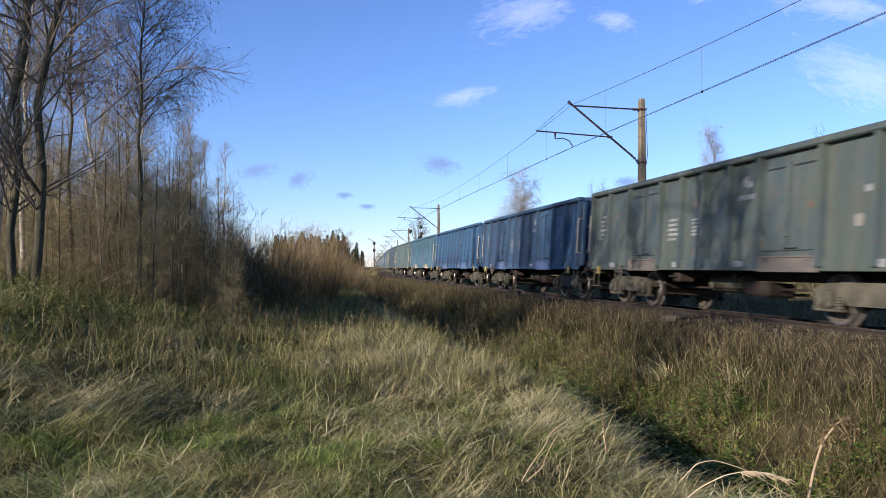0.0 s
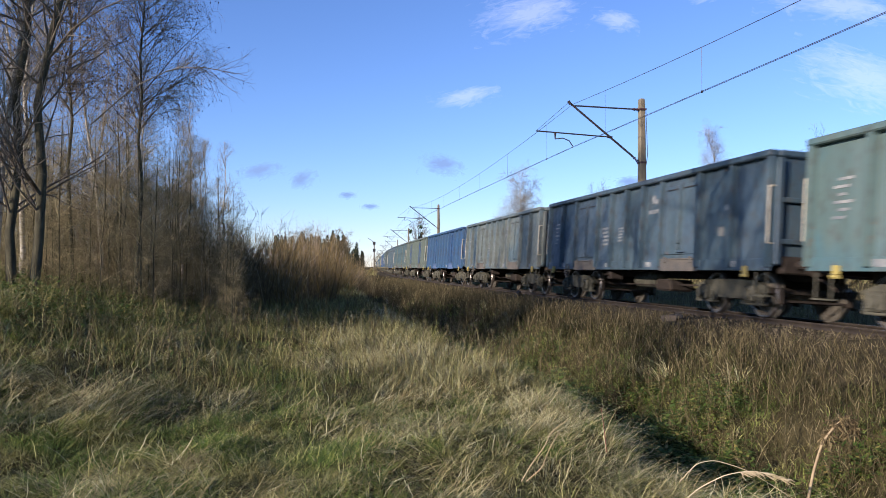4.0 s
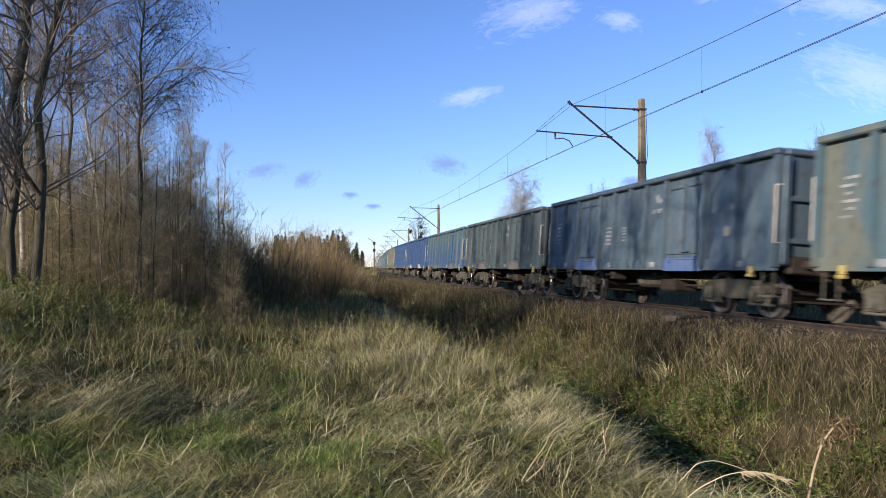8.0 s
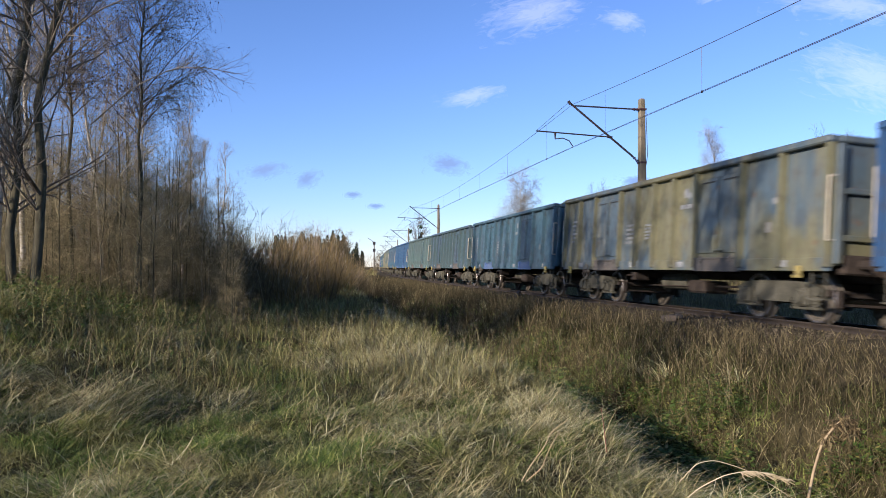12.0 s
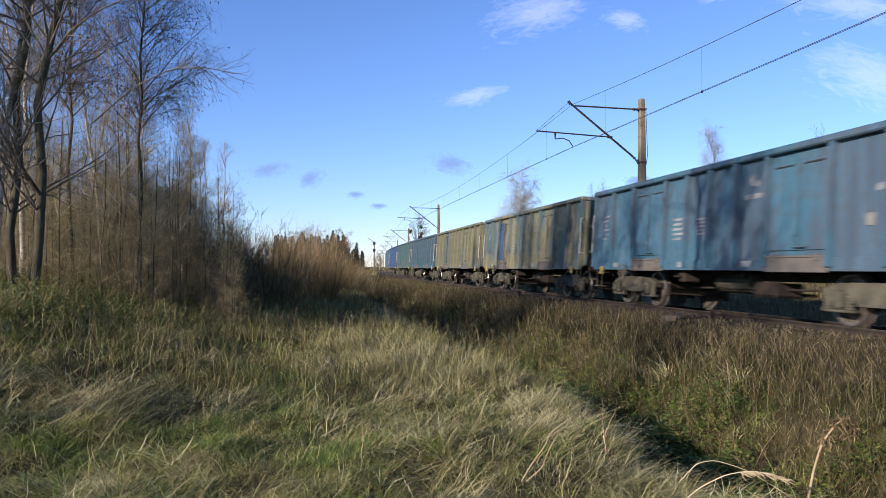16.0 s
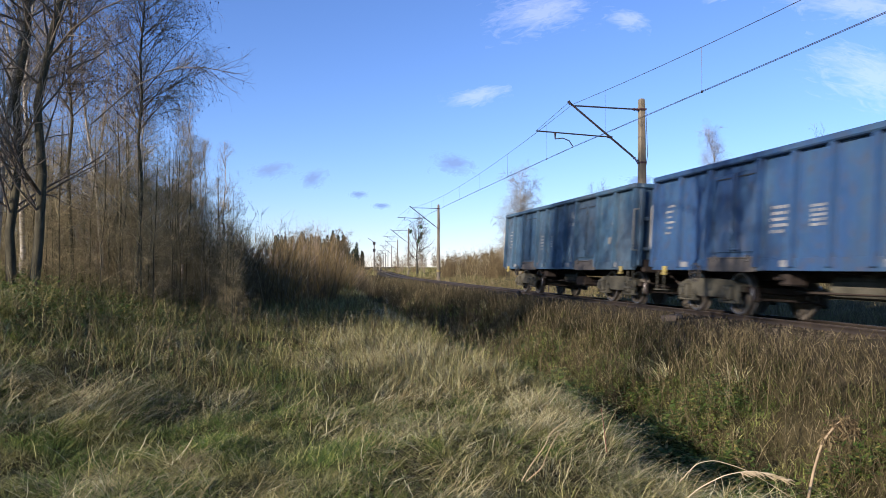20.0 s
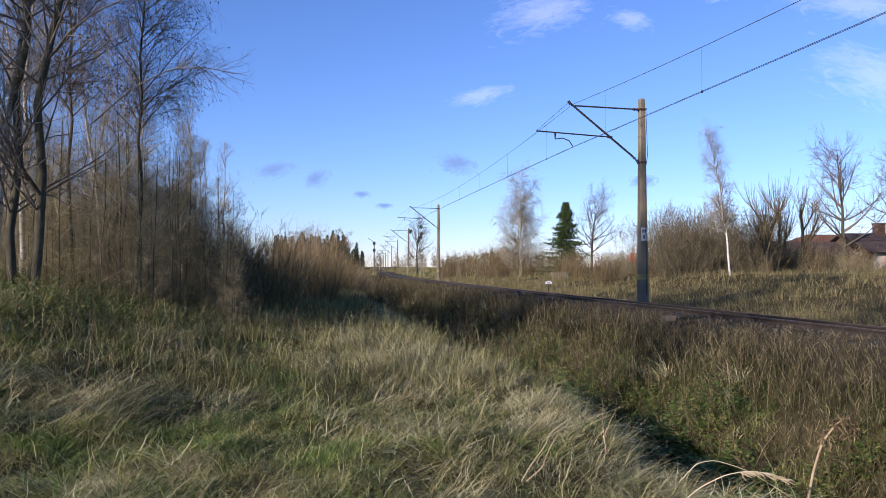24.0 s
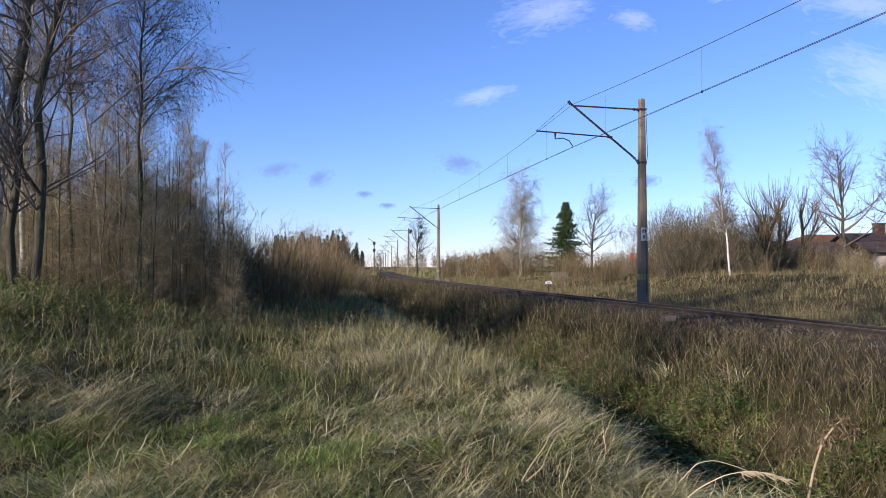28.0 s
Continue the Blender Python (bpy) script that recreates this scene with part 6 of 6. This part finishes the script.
def lodged(rng, x, y, h0, h1, width, lean0, lean1, az, spread=0.35, n=5, lift=0.1):
    """Stems laid over along the lie az, each a little bowed."""
    k = len(x)
    r = np.hypot(x, y)
    v, q = blades(rng, x, y, rng.uniform(h0, h1, k), np.maximum(width, 0.00075 * r) * rng.uniform(0.6, 1.4, k), rng.uniform(lean0, lean1, k), rng.uniform(-0.3, 0.7, k), az + rng.normal(0, spread, k), n, 0.035)
    v[:, 2] += np.repeat(rng.uniform(0.0, lift, k), 2 * n)
    return v, q


def build_grass():
    rng = np.random.RandomState(100)

    def stuff(name, label, pieces, m):
        tagged(link_mesh(name, array_mesh(name, *join(pieces)), m), label, "grass", kind="stuff")

    def edge(d):
        """1 on the strip of straw beside the ditch."""
        return smooth(-10.6, -9.2, d) * (d < -6.7)

    def green_share(x, y, d):
        return np.clip(0.72 + 0.8 * ripple(x, y, 1.3, 11), 0.12, 1) * (1 - 0.62 * edge(d)) * smooth(24, 9, y) * (d < -6.8)

    def straw_share(x, y, d):
        return np.clip(0.16 + 0.7 * ripple(x, y, 1.6, 12) + 0.62 * edge(d), 0.02, 1) * (d < -6.6)

    # dull thatch under everything, combed along the lie
    x, y = scatter(rng, 74000, 4.0, 24, 1.4, lambda a, b, d: 1.0 * (d < -6.7), 0.57)
    stuff("thatch_grass", "dull matted grass lying close to the ground", [lodged(rng, x, y, 0.18, 0.42, 0.007, 1.0, 1.5, flow(x, y, 33, 0.8), 0.9, 4, 0.06)], M_THATCH)

    # green tufts
    cx, cy = scatter(rng, 9500, 4.0, 22, 1.35, green_share, 0.57)
    c2, d2 = scatter(rng, 5200, 4.0, 9.5, 1.2, green_share, 0.57)
    e2, f2 = rng.normal(-6.3, 0.55, 90), rng.normal(14.4, 0.8, 90)
    stuff("green_grass", "drooping green grass tufts among dry straw", [
        tuft_blades(rng, cx, cy, 24, 0.16, 0.36, 0.0065, 0.06, 1.0, 1.9, 0.4),
        tuft_blades(rng, c2, d2, 18, 0.16, 0.32, 0.006, 0.07, 0.9, 1.7, 0.5),
        tuft_blades(rng, e2, f2, 40, 0.12, 0.25, 0.007, 0.12, 0.9, 1.2, 0.2)], M_GREEN)

    # dry tufts, bent over, and swathes that lie along the ground
    cx, cy = scatter(rng, 5600, 4.0, 26, 1.3, straw_share, 0.57)
    mx, my = scatter(rng, 700, 4.0, 16, 1.2, straw_share, 0.57)
    sx, sy = np.repeat(mx, 55) + rng.normal(0, 0.14, len(mx) * 55), np.repeat(my, 55) + rng.normal(0, 0.14, len(mx) * 55)
    px, py = rng.normal(-4.0, 0.7, 1700), rng.normal(8.2, 0.45, 1700)
    ex, ey, ed = band(rng, 420, -16, 24, -7.9, -6.9, 1.2)
    stuff("dry_grass", "pale dry straw in bent tufts and tangled swathes", [
        tuft_blades(rng, cx, cy, 22, 0.2, 0.46, 0.0055, 0.07, 1.1, 1.9, 0.42, flow(cx, cy, 13, 0.9) + rng.normal(0, 0.8, len(cx))),
        lodged(rng, sx, sy, 0.2, 0.45, 0.0055, 1.0, 1.5, flow(sx, sy, 14, 0.7), 0.8, 5, 0.16),
        lodged(rng, px, py, 0.25, 0.7, 0.005, 0.95, 1.5, flow(px, py, 15, 0.8), 0.9, 6, 0.2),
        tuft_blades(rng, ex, ey, 34, 0.25, 0.55, 0.0055, 0.08, 1.0, 1.9, 0.55, line_az(ex, ey) + rng.normal(0, 0.6, len(ex)))], M_STRAW)

    # a drift of broken stems leaning over the ditch
    x, y = rng.uniform(0.9, 2.0, 16), rng.uniform(5.3, 7.2, 16)
    stuff("straw_drift", "pale broken grass stems leaning over the ditch", [tuft_blades(rng, x, y, 14, 0.25, 0.6, 0.005, 0.12, 1.0, 1.5, 0.4, None, 7)], M_STRAW)

    # long single straws that stand out of the mat
    x, y = scatter(rng, 1500, 4.2, 16, 1.2, lambda a, b, d: (d < -6.8) * (0.35 + 0.65 * edge(d)), 0.57)
    n = len(x)
    v = blades(rng, x, y, rng.uniform(0.3, 0.75, n), np.maximum(0.004, 0.0005 * np.hypot(x, y)), rng.uniform(0.4, 1.35, n), rng.uniform(0.0, 1.5, n), None, 7, 0.03)
    stuff("straw_stems", "long pale grass stems standing out of the mat", [v], M_PALESTRAW)

    # grey-brown dead growth between the lawn and the thicket
    def keep3(x, y, d):
        return (d < -6.8) * np.clip(0.6 + 0.5 * ripple(x, y, 2.6, 15), 0.15, 1) * smooth(8.0, 12.0, y)
    cx, cy = scatter(rng, 9000, 8.0, 60, 1.25, keep3, 0.58)
    lx, ly, _ = band(rng, 3600, 8, 70, -13.0, -6.8, 1.2)
    cx, cy = np.concatenate([cx, lx]), np.concatenate([cy, ly])
    x, y = scatter(rng, 46000, 9.0, 45, 1.3, keep3, 0.58)
    n = len(x)
    v = blades(rng, x, y, rng.uniform(0.25, 0.65, n), np.maximum(0.004, 0.0006 * np.hypot(x, y)) * rng.uniform(0.6, 1.3, n), rng.uniform(0.0, 1.2, n), rng.uniform(-0.3, 1.0, n), None, 4, 0.07)
    stuff("meadow_grass", "grey-brown tangled autumn growth", [tuft_blades(rng, cx, cy, 18, 0.3, 0.65, 0.005, 0.1, 0.8, 1.2, 0.4, None, 4), v], M_BROWN)

    # pale tall tussocks at the ditch edge
    cx, cy = [], []
    for px, py, rr, k in ((-1.0, 12.8, 0.55, 46), (-0.6, 11.8, 0.6, 34), (-1.6, 14.6, 0.7, 30), (0.1, 10.2, 0.5, 14), (-2.2, 17.5, 0.8, 16)):
        cx.append(rng.normal(px, rr * 0.5, k))
        cy.append(rng.normal(py, rr * 0.5, k))
    x, y = np.concatenate(cx), np.concatenate(cy)
    tx, ty, td = band(rng, 120, -15, 34, -5.3, -3.1, 1.2)
    ok = ripple(tx, ty, 1.9, 51) > -0.1
    stuff("tall_tussock", "pale tall straw tussocks at the ditch edge", [
        tuft_blades(rng, x, y, 34, 0.35, 0.9, 0.0035, 0.16, 0.8, 1.2, 0.45, None, 6, 0.00045)], M_STRAW)
    stuff("bank_tussock", "pale drooping grass tussocks on the embankment", [
        tuft_blades(rng, tx[ok], ty[ok], 50, 0.3, 0.65, 0.005, 0.09, 0.7, 1.4, 0.4, line_az(tx[ok], ty[ok]) + 3.14)], M_STRAW)

    # embankment: rough grass up to the ballast, tree shade put into its dark colour
    def patchy(x, y, d):
        return np.clip(0.55 + 0.7 * ripple(x, y, 1.6, 17), 0.1, 1) * np.where(d < -4.8, 0.7, 1.0)
    cx, cy, d = band(rng, 10500, -18, 75, -6.4, -1.7)
    ok = rng.rand(len(cx)) < patchy(cx, cy, d)
    cx, cy = cx[ok], cy[ok]
    x, y, d = band(rng, 30000, -16, 60, -3.9, -1.45, 1.3)
    n = len(x)
    v3, q3 = blades(rng, x, y, rng.uniform(0.1, 0.32, n), np.maximum(0.005, 0.0007 * np.hypot(x, y)) * rng.uniform(0.6, 1.4, n), rng.uniform(0.0, 1.2, n), rng.uniform(0.1, 1.2, n), None, 3)
    v3[:, 2] += 0.16 * np.repeat(smooth(-3.2, -2.2, d), 6)
    stuff("bank_grass", "rough brown grass on the embankment, darkened with painted tree shade", [tuft_blades(rng, cx, cy, 22, 0.18, 0.48, 0.0055, 0.08, 0.8, 1.5, 0.4, None, 4), (v3, q3)], M_BANK_SHADED)

    x, y, d = band(rng, 26000, 10, 95, -3.6, -1.7, 1.0)
    n = len(x)
    v4 = blades(rng, x, y, rng.uniform(0.15, 0.42, n), 0.0007 * np.hypot(x, y) * rng.uniform(0.6, 1.4, n), rng.uniform(0.0, 1.0, n), rng.uniform(0.1, 1.2, n), None, 3)
    x, y, d = band(rng, 30000, -18, 50, -6.6, -1.8, 1.4)
    stuff("bank_thatch", "dark matted dead grass on the embankment", [lodged(rng, x, y, 0.15, 0.4, 0.006, 0.8, 1.5, flow(x, y, 37, 0.8), 0.9, 4, 0.05)], M_DEADWEED)
    stuff("shoulder_weeds", "dark dead weeds along the track's shoulder", [v4], M_DEADWEED)

    cx, cy, d = band(rng, 8200, -18, 24, -6.9, -3.6, 1.3)
    ok = rng.rand(len(cx)) < np.maximum(smooth(-0.25, 0.35, ripple(cx, cy, 1.5, 19)), 0.4) * smooth(-3.0, -4.4, d)
    stuff("bank_green", "green grass patches on the embankment", [tuft_blades(rng, cx[ok], cy[ok], 22, 0.14, 0.36, 0.007, 0.07, 0.8, 1.6, 0.4)], M_GREEN)

    # tall thin weed stalks with side shoots and seed heads
    x, y, d = band(rng, 6400, -18, 48, -5.2, -2.3, 1.5)
    x2, y2 = scatter(rng, 21000, 9.0, 60, 1.25, lambda a, b, c: np.where((c < -7.2) | (c > 4), 0.14, 0.0), 0.57)
    x, y = np.concatenate([x, x2]), np.concatenate([y, y2])
    m = len(x)
    z = ground_z(x, y)
    hh = rng.uniform(0.25, 0.85, m) * np.where(lateral(x, y) > -3.4, 0.65, 1.0)
    tip = rng.normal(0, 0.2, (m, 2)) * hh[:, None]
    f = np.linspace(0, 1, 4)
    pts = np.stack([x[:, None] + tip[:, :1] * f ** 2, y[:, None] + tip[:, 1:] * f ** 2, z[:, None] + hh[:, None] * f], -1)
    r = np.hypot(x, y)
    rad = np.maximum(0.0022, 0.00024 * r)[:, None] * np.array([1, 0.8, 0.7, 0.9])[None]
    p2, r2 = spawn(rng, pts, np.maximum(rad, 0.004), m * 6, 0.15, 0.6, 0.5, 3, 0.4, 1.0, 0.0034, 0.8, 0.2, 0.2)
    stuff("weed_stalks", "thin brown dead weed stalks with seed heads", [fast_tubes(pts, rad, 3), fast_tubes(p2, r2, 3)], M_WEED)

    # lit meadow beyond the track
    x, y, d = band(rng, 150000, -8, 130, 2.6, 36, 1.5)
    u = x / y
    ok = (u > -0.12) & (u < 0.62) & (rng.rand(len(x)) < np.clip(0.75 + 0.4 * ripple(x, y, 3.0, 43), 0.3, 1))
    x, y = x[ok], y[ok]
    r = np.hypot(x, y)
    n = len(x)
    h = rng.uniform(0.08, 0.5, n) * (0.85 + 0.4 * ripple(x, y, 4.0, 42))
    v = blades(rng, x, y, h, 0.00045 * r * rng.uniform(0.5, 1.4, n), rng.uniform(0.0, 1.35, n), rng.uniform(0.1, 1.0, n), None, 3)
    fx, fy, fd = band(rng, 22000, 85, 430, -34, 34, 1.2)
    ok = np.abs(fd) > 2.6
    fx, fy = fx[ok], fy[ok]
    n = len(fx)
    far_v = blades(rng, fx, fy, rng.uniform(0.3, 1.0, n), 0.001 * np.hypot(fx, fy) * rng.uniform(0.6, 1.6, n), rng.uniform(0.0, 0.9, n), rng.uniform(0.1, 1.0, n), None, 3)
    stuff("far_growth", "brown dead growth along the distant line", [far_v], M_BROWN)
    cx, cy, d = band(rng, 5200, -8, 110, 3.2, 34, 1.5)
    ok = (cx / cy < 0.62) & (ripple(cx, cy, 5.0, 44) > -0.2)
    stuff("far_meadow", "sunlit straw-coloured meadow beyond the track", [v, tuft_blades(rng, cx[ok], cy[ok], 22, 0.25, 0.7, 0.006, 0.25, 0.6, 1.0, 0.3, None, 3, 0.00035)], M_MEADOW)

    # broad green leaves (nettle and bramble) in the ditch, on the bank and among the trees
    def keep7(x, y, d):
        return np.where((d < -3.8) & (d > -6.9), np.maximum(smooth(-0.3, 0.3, ripple(x, y, 1.3, 23)), 0.9 * (d < -5.0)) * (y < 24) * smooth(-3.8, -4.5, d), 0.42 * (d < -12.0) * (y > 10.5) * smooth(-0.1, 0.5, ripple(x, y, 1.6, 24)))
    x, y = scatter(rng, 430000, 4.5, 26, 1.3, keep7, 0.58)
    m = len(x)
    z = ground_z(x, y) + rng.uniform(0.03, 0.5, m) * (0.7 + 0.5 * ripple(x, y, 0.7, 25))
    az, sz = rng.uniform(0, 6.28, m), rng.uniform(0.018, 0.055, m)
    dr = np.stack([np.cos(az), np.sin(az), rng.uniform(-0.5, 0.5, m)], -1)
    sd = np.stack([-np.sin(az), np.cos(az), rng.uniform(-0.4, 0.4, m)], -1) * 0.42
    c = np.stack([x, y, z], -1)
    v = np.stack([c - dr * sz[:, None], c + sd * sz[:, None] - dr * 0.2 * sz[:, None], c + dr * sz[:, None], c - sd * sz[:, None] - dr * 0.2 * sz[:, None]], 1).reshape(-1, 3)
    q = np.arange(m)[:, None] * 4 + np.arange(4)[None]
    stuff("ditch_leaves", "small green leaves of nettles and brambles", [(v, q)], M_LEAF)


build_grass()
motions()
